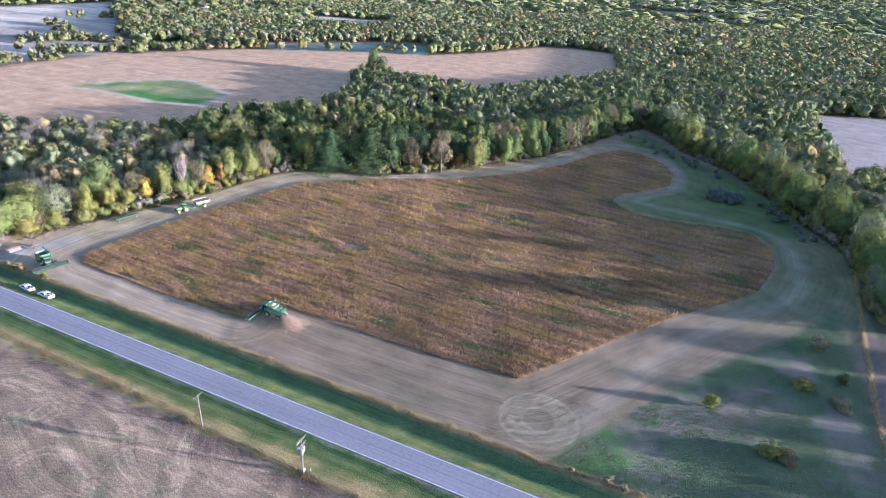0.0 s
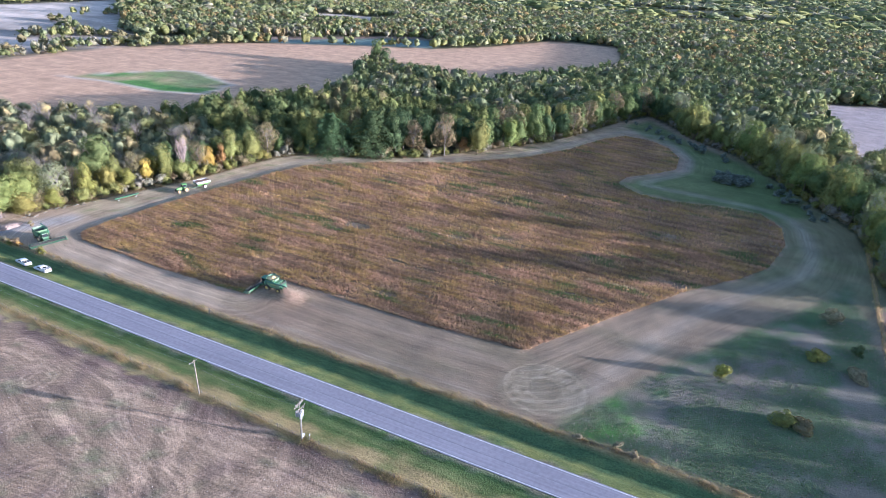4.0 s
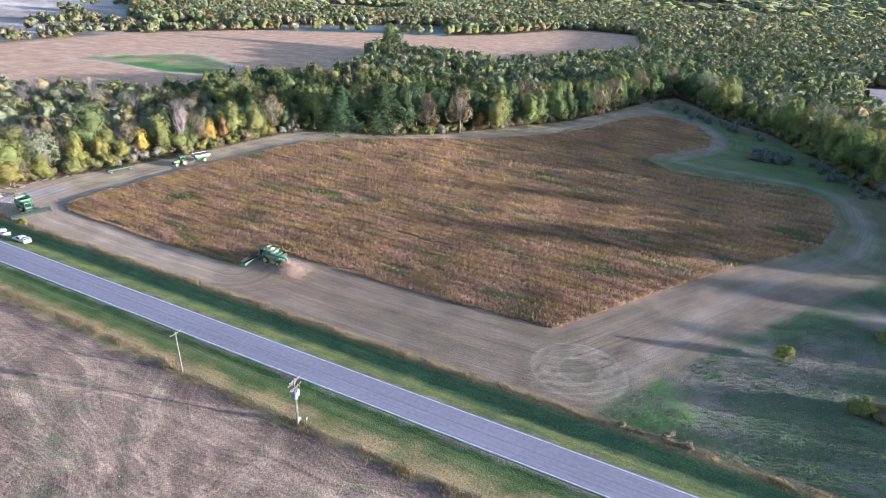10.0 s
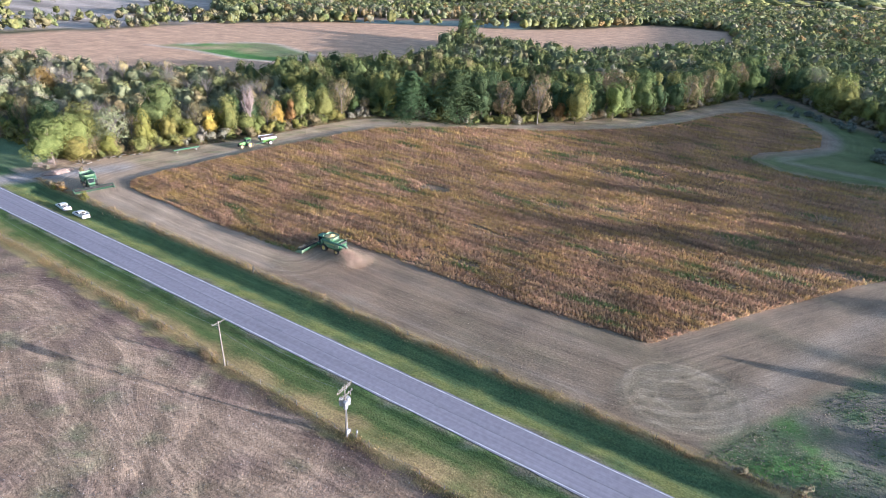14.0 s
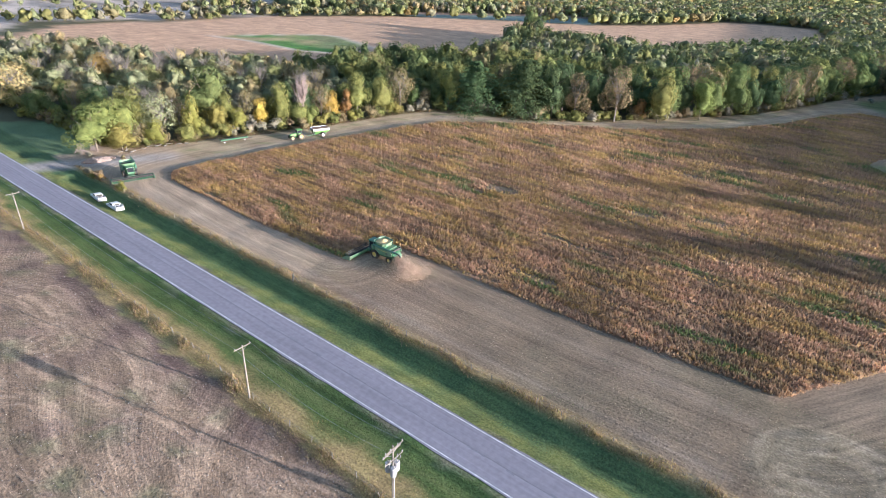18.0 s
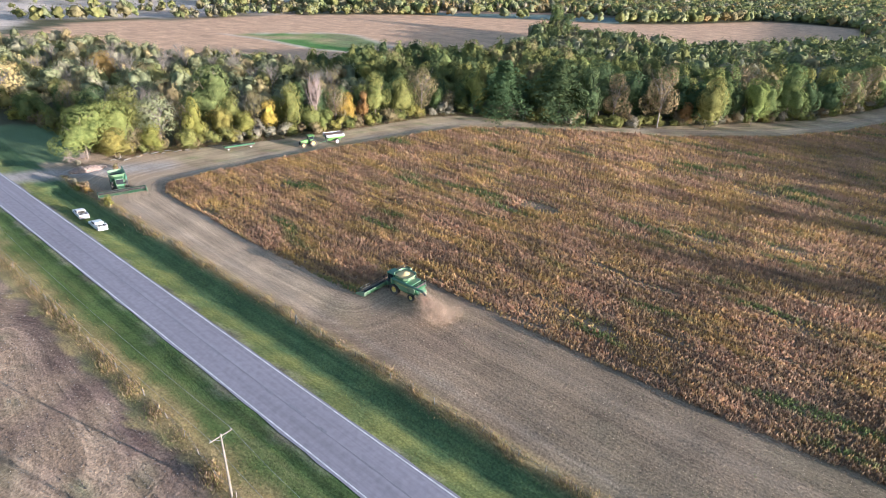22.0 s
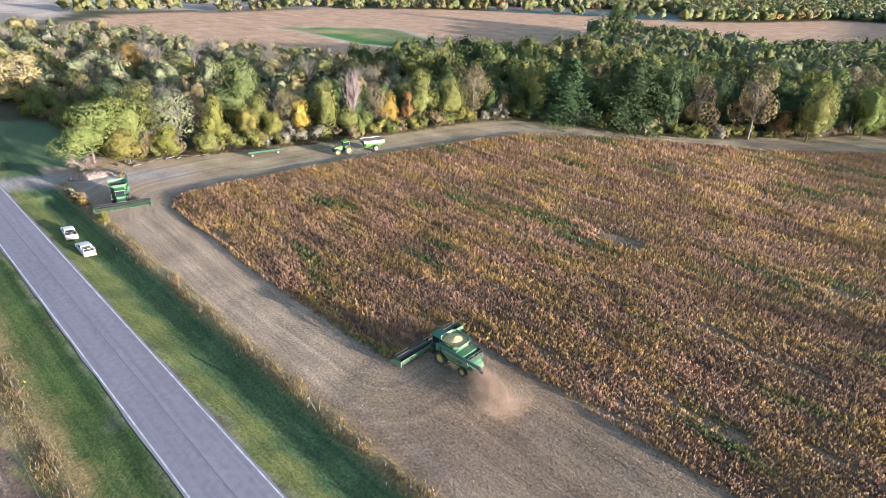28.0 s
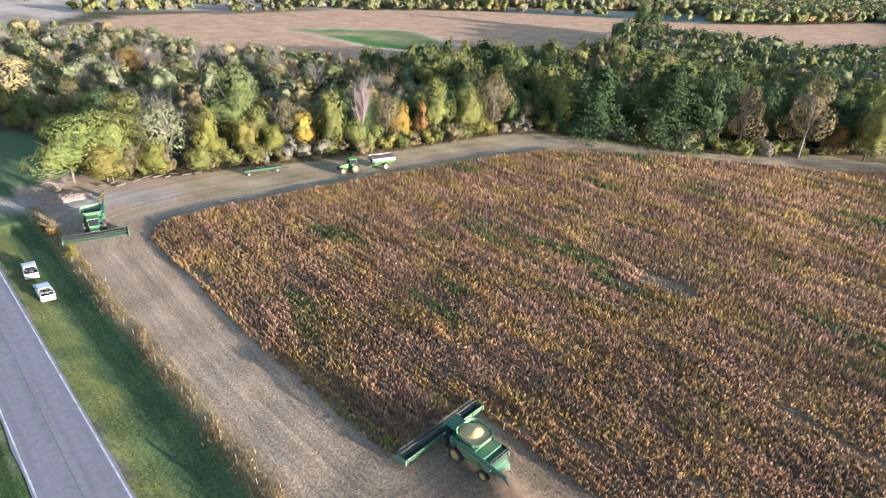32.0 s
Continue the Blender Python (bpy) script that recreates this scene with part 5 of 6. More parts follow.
def combine(at, header_width, label, full=True, old=False):
    """A combine harvester that faces +x, its front axle over the origin."""
    c = thing("combine_harvester", at, label, "combine harvester")
    bm = BM()
    prism(bm, [(1.0, 1.25), (-0.6, 1.0), (-3.9, 1.05), (-4.6, 1.5), (-4.7, 2.3), (-4.2, 2.72), (1.0, 2.75)], -1.25, 1.25)
    part("body", bm, GREEN_DARK, c)
    for side in (-1, 1):
        bm = BM()
        prism(bm, [(0.95, 2.0), (0.55, 1.98), (-0.1, 2.02), (-0.75, 1.75), (-1.1, 1.42), (-2.9, 1.42), (-3.2, 1.62), (-4.5, 1.7), (-4.75, 2.25), (-4.45, 2.75), (0.95, 2.9)], side * 1.5 - 0.07, side * 1.5 + 0.07)
        bmesh.ops.bevel(bm, geom=bm.edges[:], offset=0.03, segments=1, affect="EDGES")
        sp = part("side_panel", bm, GREEN_LIGHT if not old else GREEN, c, "dusty green side shield")
        bm = BM()
        box(bm, (-2.0, side * 1.585, 2.42), (2.6, 0.012, 0.09))
        part("stripe", bm, YELLOW, sp, "yellow stripe along the shield")
        bm = BM()
        for k in range(5):
            box(bm, (-3.0 - 0.16 * k, side * 1.58, 2.05), (0.05, 0.02, 0.45))
        part("vent", bm, BLACK, sp)
    bm = BM()
    box(bm, (-3.15, 0, 2.85), (1.1, 2.9, 0.34), bevel=0.06)
    part("engine_cover", bm, GREEN, c)
    bm = BM()
    for yy in (-1.46, 1.46):
        box(bm, (-4.1, yy, 2.86), (0.95, 0.06, 0.36), bevel=0.02)
    box(bm, (-4.6, 0, 2.75), (0.06, 2.95, 0.4), bevel=0.02)
    box(bm, (-4.1, 0, 2.62), (0.95, 2.85, 0.05))
    part("rear_deck", bm, BLACK, c, "dark open engine deck")
    bm = BM()
    for k in range(4):
        rod(bm, (-4.62, -1.45 + 0.95 * k, 3.0), (-4.62, -1.45 + 0.95 * k, 3.35), 0.02, sides=5)
    rod(bm, (-4.62, -1.45, 3.35), (-4.62, 1.45, 3.35), 0.02, sides=5)
    part("handrail", bm, GREEN_LIGHT, c)
    bm = BM()
    prism(bm, [(-4.4, 1.1), (-5.15, 0.75), (-5.3, 1.0), (-5.1, 1.7), (-4.6, 2.1)], -1.1, 1.1)
    part("straw_hood", bm, GREEN, c, "green straw hood at the tail")
    bm = BM()
    for k in range(7):
        prism(bm, [(-5.0, 0.7), (-5.65, 0.55), (-5.65, 0.8), (-5.1, 0.95)], -1.0 + k * 0.32, -0.97 + k * 0.32)
    part("spreader", bm, BLACK, c)
    # grain tank
    bm = BM()
    box(bm, (-1.1, 0, 2.98), (2.9, 2.9, 0.5), bevel=0.06)
    part("grain_tank", bm, GREEN, c)
    bm = BM()
    ring = hopper(bm, -2.45, 0.25, 1.3, 3.15, 0.34, 3.95) if full else hopper(bm, -2.5, 0.55, 1.35, 3.15, 0.5, 4.1)
    part("tank_extension", bm, GREEN_LIGHT, c, "flared grain tank extension")
    if full:
        bm = BM()
        n = 18
        prev = None
        for s, z in ((1.62, 3.62), (1.2, 3.72), (0.75, 3.9), (0.35, 4.12), (0.04, 4.25)):
            row = [bm.verts.new((-1.1 + s * 1.0 * math.cos(2 * math.pi * k / n) * (1 + 0.04 * math.sin(3.0 * k)), s * 1.0 * math.sin(2 * math.pi * k / n), z)) for k in range(n)]
            if prev:
                for k in range(n):
                    bm.faces.new((prev[k], prev[(k + 1) % n], row[(k + 1) % n], row[k]))
            prev = row
        bm.faces.new(prev)
        for f in bm.faces:
            f.smooth = True
        part("grain_load", bm, GRAIN, c, "mound of pale gold grain")
    else:
        bm = BM()
        box(bm, (-1.1, 0, 3.28), (2.5, 2.5, 0.06))
        rod(bm, (-2.2, 0, 3.5), (0.1, 0, 3.5), 0.12)
        part("tank_floor", bm, BLACK, c, "dark empty tank")
    # cab
    bm = BM()
    box(bm, (1.55, 0, 1.72), (1.5, 1.7, 0.5), bevel=0.06)
    for sx in (0.95, 2.2):
        for sy in (-0.82, 0.82):
            box(bm, (sx, sy, 2.55), (0.09, 0.09, 1.3))
    cab = part("cab", bm, GREEN, c)
    bm = BM()
    box(bm, (1.58, 0, 2.55), (1.32, 1.66, 1.2), bevel=0.05, taper=(1.06, 1.0))
    part("cab_glass", bm, GLASS, cab, "dark tinted cab glass")
    bm = BM()
    box(bm, (1.6, 0, 3.27), (1.75, 1.95, 0.2), bevel=0.07)
    part("cab_roof", bm, GREEN, cab)
    for yy in (-0.75, -0.3, 0.3, 0.75):
        bm = BM()
        box(bm, (2.49, yy, 3.26), (0.03, 0.2, 0.1), bevel=0.01)
        part("work_light", bm, LAMP, cab)
    for side in (-1, 1):
        bm = BM()
        rod(bm, (2.2, side * 0.9, 3.0), (2.5, side * 1.55, 2.85), 0.025, sides=5)
        box(bm, (2.5, side * 1.6, 2.6), (0.06, 0.22, 0.5), bevel=0.02)
        part("mirror", bm, BLACK, cab)
    bm = BM()
    for k in range(6):
        box(bm, (1.4, 1.35, 0.75 + 0.24 * k), (0.5, 0.12, 0.03))
    for sx in (1.15, 1.65):
        rod(bm, (sx, 1.38, 0.6), (sx, 1.38, 2.9), 0.025, sides=5)
    box(bm, (1.3, 1.15, 1.92), (1.6, 0.6, 0.05))
    part("ladder", bm, BLACK, c)
    # feeder house
    bm = BM()
    prism(bm, [(0.6, 1.0), (0.6, 1.75), (2.9, 1.15), (2.9, 0.45)], -0.75, 0.75)
    part("feeder_house", bm, GREEN, c)
    # unloading auger, folded back along the left side
    bm = BM()
    rod(bm, (0.15, 1.72, 2.2), (0.15, 1.72, 3.1), 0.24, sides=12)
    rod(bm, (0.25, 1.74, 3.12), (-7.0, 2.0, 3.35), 0.21, sides=14)
    aug = part("unloading_auger", bm, AUGER, c, "long green unloading auger folded back")
    bm = BM()
    rod(bm, (-6.95, 2.0, 3.35), (-7.5, 2.02, 2.9), 0.2, 0.15, sides=10)
    part("spout", bm, BLACK, aug, "black rubber spout")
    for side in (-1, 1):
        wheel(c, 0.0, side * 1.45, 0.98, 0.75)
        wheel(c, -3.75, side * 1.35, 0.68, 0.5)
    bm = BM()
    rod(bm, (0, -1.5, 0.98), (0, 1.5, 0.98), 0.16)
    rod(bm, (-3.75, -1.3, 0.7), (-3.75, 1.3, 0.7), 0.11)
    box(bm, (-3.75, 0, 0.95), (0.3, 0.3, 0.5))
    part("axle", bm, GREEN_DARK, c)
    rod_bm = BM()
    rod(rod_bm, (-2.6, -1.2, 2.9), (-2.6, -1.2, 3.7), 0.08, sides=8)
    if full:
        part("exhaust", rod_bm, BLACK, c)
    cutting_header(c, 2.85, header_width)
    return c


combine(pose(-45.1, 31.4, 0.02, 0, 0, 181), 12.2, "green combine harvester cutting the crop, its grain tank heaped")
combine(pose(-128.2, 19.4, 0.02, 0, 0, -15), 10.4, "older green combine parked by the fence with an empty tank", False, True)


def tractor(at):
    t = thing("tractor", at, "green farm tractor hitched to a grain cart", "tractor")
    bm = BM()
    prism(bm, [(0.5, 1.0), (2.55, 0.95), (2.75, 1.15), (2.7, 1.55), (2.3, 1.72), (0.5, 1.95)], -0.45, 0.45)
    bmesh.ops.bevel(bm, geom=bm.edges[:], offset=0.06, segments=1, affect="EDGES")
    part("hood", bm, GREEN_BRIGHT, t, "sunlit green hood")
    bm = BM()
    box(bm, (2.76, 0, 1.3), (0.04, 0.7, 0.4), bevel=0.02)
    part("grille", bm, BLACK, t)
    for side in (-1, 1):
        bm = BM()
        box(bm, (2.77, side * 0.25, 1.52), (0.04, 0.22, 0.1), bevel=0.01)
        part("headlight", bm, LAMP, t)
    bm = BM()
    box(bm, (0.9, 0, 0.85), (3.6, 0.55, 0.5), bevel=0.05)
    box(bm, (-0.3, 0, 0.95), (1.0, 1.7, 0.45), bevel=0.05)
    part("chassis", bm, GREEN_DARK, t)
    bm = BM()
    box(bm, (-0.25, 0, 1.55), (1.5, 1.5, 0.35), bevel=0.05)
    for sx in (-0.9, 0.45):
        for sy in (-0.72, 0.72):
            box(bm, (sx, sy, 2.2), (0.08, 0.08, 1.2))
    cab = part("cab", bm, GREEN, t)
    bm = BM()
    box(bm, (-0.22, 0, 2.22), (1.36, 1.46, 1.1), bevel=0.04)
    part("cab_glass", bm, GLASS, cab)
    bm = BM()
    box(bm, (-0.25, 0, 2.86), (1.75, 1.75, 0.2), bevel=0.07)
    part("cab_roof", bm, GREEN_BRIGHT, cab)
    for side in (-1, 1):
        bm = BM()
        prism(bm, [(-1.0, 1.2), (-0.95, 1.75), (-0.4, 2.0), (0.2, 1.95), (0.4, 1.6), (0.2, 1.7), (-0.4, 1.75), (-0.85, 1.5)], side * 1.0 - 0.25, side * 1.0 + 0.25)
        part("mudguard", bm, GREEN_BRIGHT, t)
        wheel(t, -0.6, side * 1.05, 0.98, 0.62)
        wheel(t, 2.1, side * 0.98, 0.7, 0.45)
    bm = BM()
    rod(bm, (1.6, 0.3, 1.8), (1.6, 0.3, 2.75), 0.06, sides=8)
    part("exhaust", bm, BLACK, t)
    bm = BM()
    rod(bm, (-0.6, -1.0, 0.98), (-0.6, 1.0, 0.98), 0.14)
    rod(bm, (2.1, -0.95, 0.7), (2.1, 0.95, 0.7), 0.1)
    box(bm, (-1.6, 0, 0.6), (1.0, 0.12, 0.1))
    part("axle", bm, GREEN_DARK, t)
    return t


def grain_cart(at):
    g = thing("grain_cart", at, "green grain cart with pale upper boards and a dark load", "grain cart")
    bm = BM()
    lo, hi = [(-1.3, -0.5), (1.6, -0.5), (1.6, 0.5), (-1.3, 0.5)], [(-3.1, -1.65), (2.9, -1.65), (2.9, 1.65), (-3.1, 1.65)]
    rings = [[bm.verts.new((*p, z)) for p in q] for q, z in ((lo, 0.9), (hi, 2.1), (hi, 2.35))]
    for a, b in zip(rings, rings[1:]):
        for i in range(4):
            bm.faces.new((a[i], a[(i + 1) % 4], b[(i + 1) % 4], b[i]))
    bm.faces.new(rings[0][::-1])
    part("hopper", bm, GREEN_BRIGHT, g, "green sloping hopper")
    bm = BM()
    for side in (-1, 1):
        prism(bm, [(-3.1, 2.35), (2.9, 2.35), (2.75, 3.05), (-2.95, 3.05)], side * 1.62 - 0.04, side * 1.62 + 0.04)
    for sx in (-3.02, 2.82):
        box(bm, (sx, 0, 2.7), (0.08, 3.2, 0.7))
    part("sideboard", bm, SILVER, g, "pale grey upper boards")
    bm = BM()
    for j in range(9):
        for k in range(5):
            bm.verts.new((-2.98 + 0.72 * j, -1.56 + 0.78 * k, 2.88 + 0.1 * math.sin(1.3 * j + k) + (0.16 if 0 < k < 4 else 0)))
    bm.verts.ensure_lookup_table()
    for j in range(8):
        for k in range(4):
            bm.faces.new([bm.verts[q] for q in (5 * j + k, 5 * j + 5 + k, 5 * j + 6 + k, 5 * j + 1 + k)])
    part("load", bm, LOAD, g, "dark brown load of grain")
    bm = BM()
    rod(bm, (-2.95, -1.68, 3.05), (2.75, -1.68, 3.05), 0.1)
    part("tarp", bm, SILVER, g, "pale rolled tarp along the rim")
    bm = BM()
    rod(bm, (2.6, 0.9, 1.0), (3.2, 1.1, 3.3), 0.2, sides=10)
    rod(bm, (3.2, 1.1, 3.3), (2.4, 1.75, 1.9), 0.19, sides=10)
    part("unloading_auger", bm, BLACK, g)
    bm = BM()
    box(bm, (0.2, 0, 0.85), (5.2, 0.3, 0.25), bevel=0.03)
    rod(bm, (2.7, 0.35, 0.8), (4.6, 0.0, 0.6), 0.08)
    rod(bm, (2.7, -0.35, 0.8), (4.6, 0.0, 0.6), 0.08)
    rod(bm, (-0.6, -1.5, 0.85), (-0.6, 1.5, 0.85), 0.12)
    part("chassis", bm, GREEN, g)
    for side in (-1, 1):
        wheel(g, -0.6, side * 1.55, 0.86, 0.62, LAMP)
    for k in range(5):
        bm = BM()
        box(bm, (-2.2 + 1.1 * k, -1.7, 2.3), (0.08, 0.1, 1.3), (8, 0, 0))
        part("rib", bm, GREEN, g)
    return g


# the tractor and cart stand on the headland below the woods
rig = math.degrees(math.atan2(-0.95, -0.31))
tractor(pose(-125.2, 75.2, 0.02, 0, 0, rig) @ Matrix.Scale(1.13, 4))
grain_cart(pose(-122.8, 82.6, 0.02, 0, 0, rig))


def header_trailer(at):
    h = thing("header_trailer", at, "spare green grain header lying on a low transport trailer", "farm trailer")
    bm = BM()
    rod(bm, (-4.6, 0, 0.55), (4.9, 0, 0.55), 0.1)
    for sx in (-3.5, 3.2):
        rod(bm, (sx, -0.9, 0.4), (sx, 0.9, 0.4), 0.07)
        box(bm, (sx, 0, 0.75), (0.12, 1.2, 0.1))
    rod(bm, (4.9, 0, 0.55), (6.2, 0, 0.35), 0.06)
    part("frame", bm, BLACK, h)
    for sx in (-3.5, 3.2):
        for sy in (-0.95, 0.95):
            wheel(h, sx, sy, 0.36, 0.24, WHITE, 8)
    bm = BM()
    prism(bm, [(-0.7, 0.8), (0.8, 0.75), (0.9, 0.85), (-0.5, 0.95), (-0.62, 1.25), (-0.75, 1.25)], -4.5, 4.5)
    bmesh.ops.rotate(bm, verts=bm.verts[:], matrix=Matrix.Rotation(radians(90), 3, "Z"))
    part("header_frame", bm, GREEN_DARK, h)
    bm = BM()
    rod(bm, (-4.3, 0.1, 1.05), (4.3, 0.1, 1.05), 0.16, sides=10)
    part("auger", bm, BLACK, h)
    for sx in (-4.5, 4.5):
        bm = BM()
        box(bm, (sx, 0.1, 1.0), (0.1, 1.4, 0.45), bevel=0.03)
        part("end_panel", bm, GREEN_DARK, h)
    return h


header_trailer(pose(-137.6, 58.5, 0.0, 0, 0, math.degrees(math.atan2(9.2, 2.2))))


def pickup(at, label, rack):
    p = thing("pickup_truck", at, label, "pickup truck")
    bm = BM()
    prism(bm, [(-2.75, 0.5), (2.7, 0.5), (2.85, 0.7), (2.8, 1.0), (1.35, 1.12), (-2.78, 1.12), (-2.8, 0.62)], -0.98, 0.98)
    bmesh.ops.bevel(bm, geom=bm.edges[:], offset=0.06, segments=1, affect="EDGES")
    part("body", bm, WHITE, p)
    bm = BM()
    prism(bm, [(1.4, 1.1), (0.75, 1.78), (-0.75, 1.8), (-0.95, 1.1)], -0.86, 0.86)
    bmesh.ops.bevel(bm, geom=bm.edges[:], offset=0.08, segments=1, affect="EDGES")
    cab = part("cab", bm, WHITE, p)
    bm = BM()
    v = [bm.verts.new(q) for q in ((1.33, -0.72, 1.2), (1.33, 0.72, 1.2), (0.86, 0.68, 1.7), (0.86, -0.68, 1.7))]
    bm.faces.new(v)
    v = [bm.verts.new(q) for q in ((-0.945, -0.7, 1.22), (-0.945, 0.7, 1.22), (-0.83, 0.66, 1.66), (-0.83, -0.66, 1.66))]
    bm.faces.new(v[::-1])
    for side in (-1, 1):
        v = [bm.verts.new((q[0], side * 0.875, q[1])) for q in ((1.1, 1.22), (-0.7, 1.22), (-0.6, 1.66), (0.75, 1.66))]
        bm.faces.new(v)
    bmesh.ops.solidify(bm, geom=bm.faces[:], thickness=0.02)
    part("cab_glass", bm, GLASS, cab)
    bm = BM()
    box(bm, (-1.85, 0, 1.14), (1.7, 1.66, 0.06))
    part("bed_floor", bm, BLACK, p, "dark open bed")
    bm = BM()
    for side in (-1, 1):
        box(bm, (-1.86, side * 0.92, 1.28), (1.85, 0.1, 0.36), bevel=0.03)
    box(bm, (-2.77, 0, 1.2), (0.08, 1.9, 0.5), bevel=0.03)
    part("bed_side", bm, WHITE, p)
    bm = BM()
    if rack:
        for k in range(7):
            box(bm, (-2.83, -0.75 + 0.25 * k, 1.22), (0.04, 0.07, 0.4))
        for sx in (-2.6, -1.1):
            for sy in (-0.88, 0.88):
                rod(bm, (sx, sy, 1.3), (sx, sy, 1.85), 0.03, sides=6)
            rod(bm, (sx, -0.88, 1.85), (sx, 0.88, 1.85), 0.03, sides=6)
        for sy in (-0.88, 0.88):
            rod(bm, (-2.6, sy, 1.85), (-1.1, sy, 1.85), 0.03, sides=6)
    else:
        rod(bm, (-1.05, -0.85, 1.2), (-1.05, -0.85, 1.75), 0.03, sides=6)
        rod(bm, (-1.05, 0.85, 1.2), (-1.05, 0.85, 1.75), 0.03, sides=6)
        rod(bm, (-1.05, -0.85, 1.75), (-1.05, 0.85, 1.75), 0.03, sides=6)
    part("rack", bm, CHROME if not rack else WHITE, p)
    for k in range(4):
        bm = BM()
        box(bm, (-1.3 - 0.33 * k, 0.5 - 0.3 * (k % 3), 1.33), (0.5, 0.36, 0.3 + 0.08 * (k % 2)), (0, 0, 17 * k), 0.03)
        part("tool_box", bm, BLACK if k % 2 else STEEL, p)
    for side in (-1, 1):
        bm = BM()
        box(bm, (-2.83, side * 0.86, 1.05), (0.04, 0.14, 0.3), bevel=0.01)
        part("tail_light", bm, RED, p)
        bm = BM()
        box(bm, (2.84, side * 0.72, 0.88), (0.04, 0.34, 0.16), bevel=0.01)
        part("headlight", bm, LAMP, p)
        for sx in (-1.75, 1.8):
            wheel(p, sx, side * 0.86, 0.38, 0.26, STEEL, 0, 0.6)
        bm = BM()
        box(bm, (0.95, side * 1.05, 1.22), (0.1, 0.16, 0.14), bevel=0.02)
        part("mirror", bm, BLACK, p)
    bm = BM()
    box(bm, (-2.9, 0, 0.6), (0.14, 1.9, 0.16), bevel=0.03)
    part("bumper", bm, CHROME, p)
    return p


zt = float(land_height(np.array(-110.5), np.array(6.8)))
pickup(pose(-110.6, 6.9, zt - 0.02, 4, 0, 178), "white pickup truck with tool rack parked on the verge", True)
pickup(pose(-119.4, 6.9, zt - 0.02, 4, 0, 174), "white pickup truck with a dark open bed, on the verge", False)

# ---- poles and wires ----
POLE = mat("pale_wooden_pole", (0.15, 0.133, 0.108), 0.85, vary=0.15, scale=1.5, bump=0.2, dirt=(0.36, 0.32, 0.27))
GREYTANK = mat("grey_enamel", (0.3, 0.305, 0.31), 0.4, vary=0.08, scale=2)
CERAMIC = mat("white_ceramic", (0.34, 0.33, 0.31), 0.25, vary=0.05)


def crossarm(parent, z, length, x=0.0, pins=(-0.9, 0, 0.9)):
    bm = BM()
    box(bm, (x, 0, z), (0.11, length, 0.13), bevel=0.015)
    arm = part("crossarm", bm, POLE, parent)
    for k in pins:
        bm = BM()
        rod(bm, (x, k * length / 2, z + 0.06), (x, k * length / 2, z + 0.2), 0.025, sides=6)
        rod(bm, (x, k * length / 2, z + 0.2), (x, k * length / 2, z + 0.32), 0.07, 0.045, sides=8)
        part("insulator", bm, CERAMIC, arm)
    bm = BM()
    for s in (-1, 1):
        rod(bm, (x, s * length * 0.28, z - 0.05), (x * 0.8, s * 0.1, z - 0.55), 0.02, sides=5)
    part("brace", bm, STEEL, arm)
    return arm


def pole(x, y, height, label, lean=0.0):
    ob = thing("utility_pole", pose(x, y, float(land_height(np.array(x), np.array(y))) - 0.1, lean, 0, 0), label, "utility pole", "poles along the road")
    bm = BM()
    rod(bm, (0, 0, 0), (0, 0, height), 0.155, 0.1, sides=12)
    part("post", bm, POLE, ob)
    return ob


plain = [pole(-28.4, -12.9, 9.3, "pale wooden utility pole with one crossarm"), pole(-111.3, -12.4, 8.9, "pale wooden utility pole with one crossarm")]
for p in plain:
    crossarm(p, 9.0 if p is plain[0] else 8.6, 2.6)
bank = pole(0, -13.7, 10.3, "wooden utility pole with crossarms and a bank of grey transformers")
for z, xx in ((10.0, 0.17), (9.2, -0.17), (8.4, 0.17)):
    crossarm(bank, z, 2.9, xx, (-0.92, -0.4, 0.4, 0.92))
for k, a in enumerate((200, 320, 80)):
    ax, ay = 0.55 * math.cos(radians(a)), 0.55 * math.sin(radians(a))
    bm = BM()
    rod(bm, (ax, ay, 6.3), (ax, ay, 7.5), 0.33, sides=16)
    rod(bm, (ax, ay, 7.5), (ax, ay, 7.58), 0.35, 0.28, sides=16)
    for q in range(6):
        b = radians(60 * q)
        box(bm, (ax + 0.35 * math.cos(b), ay + 0.35 * math.sin(b), 6.9), (0.06, 0.03, 0.9), (0, 0, 60 * q))
    tank = part("transformer", bm, GREYTANK, bank, "grey cylindrical transformer")
    for q in (-0.12, 0.12):
        bm = BM()
        rod(bm, (ax + q, ay, 7.55), (ax + q, ay, 7.9), 0.05, 0.035, sides=8)
        part("bushing", bm, CERAMIC, tank)
    bm = BM()
    box(bm, (ax * 0.5, ay * 0.5, 7.1), (0.3, 0.08, 0.08), (0, 0, a))
    part("bracket", bm, STEEL, tank)
for k in range(3):
    bm = BM()
    rod(bm, (0.25, -0.9 + 0.9 * k, 7.9), (0.35, -0.9 + 0.9 * k, 8.35), 0.05, sides=6)
    part("fuse_cutout", bm, CERAMIC, bank)
bm = BM()
rod(bm, (0.2, 0.05, 0.3), (0.2, 0.05, 6.3), 0.05, sides=8)
part("conduit", bm, GREYTANK, bank)
bm = BM()
box(bm, (0.3, 0, 1.5), (0.3, 0.55, 0.8), bevel=0.03)
part("meter_box", bm, GREYTANK, bank, "pale grey meter box")
bm = BM()
box(bm, (0.28, 0.5, 1.3), (0.25, 0.35, 0.5), bevel=0.03)
part("switch_box", bm, GREYTANK, bank)
stub = thing("service_post", pose(1.3, -12.9, 0), "short weathered post with a pale box beside the pole", "post")
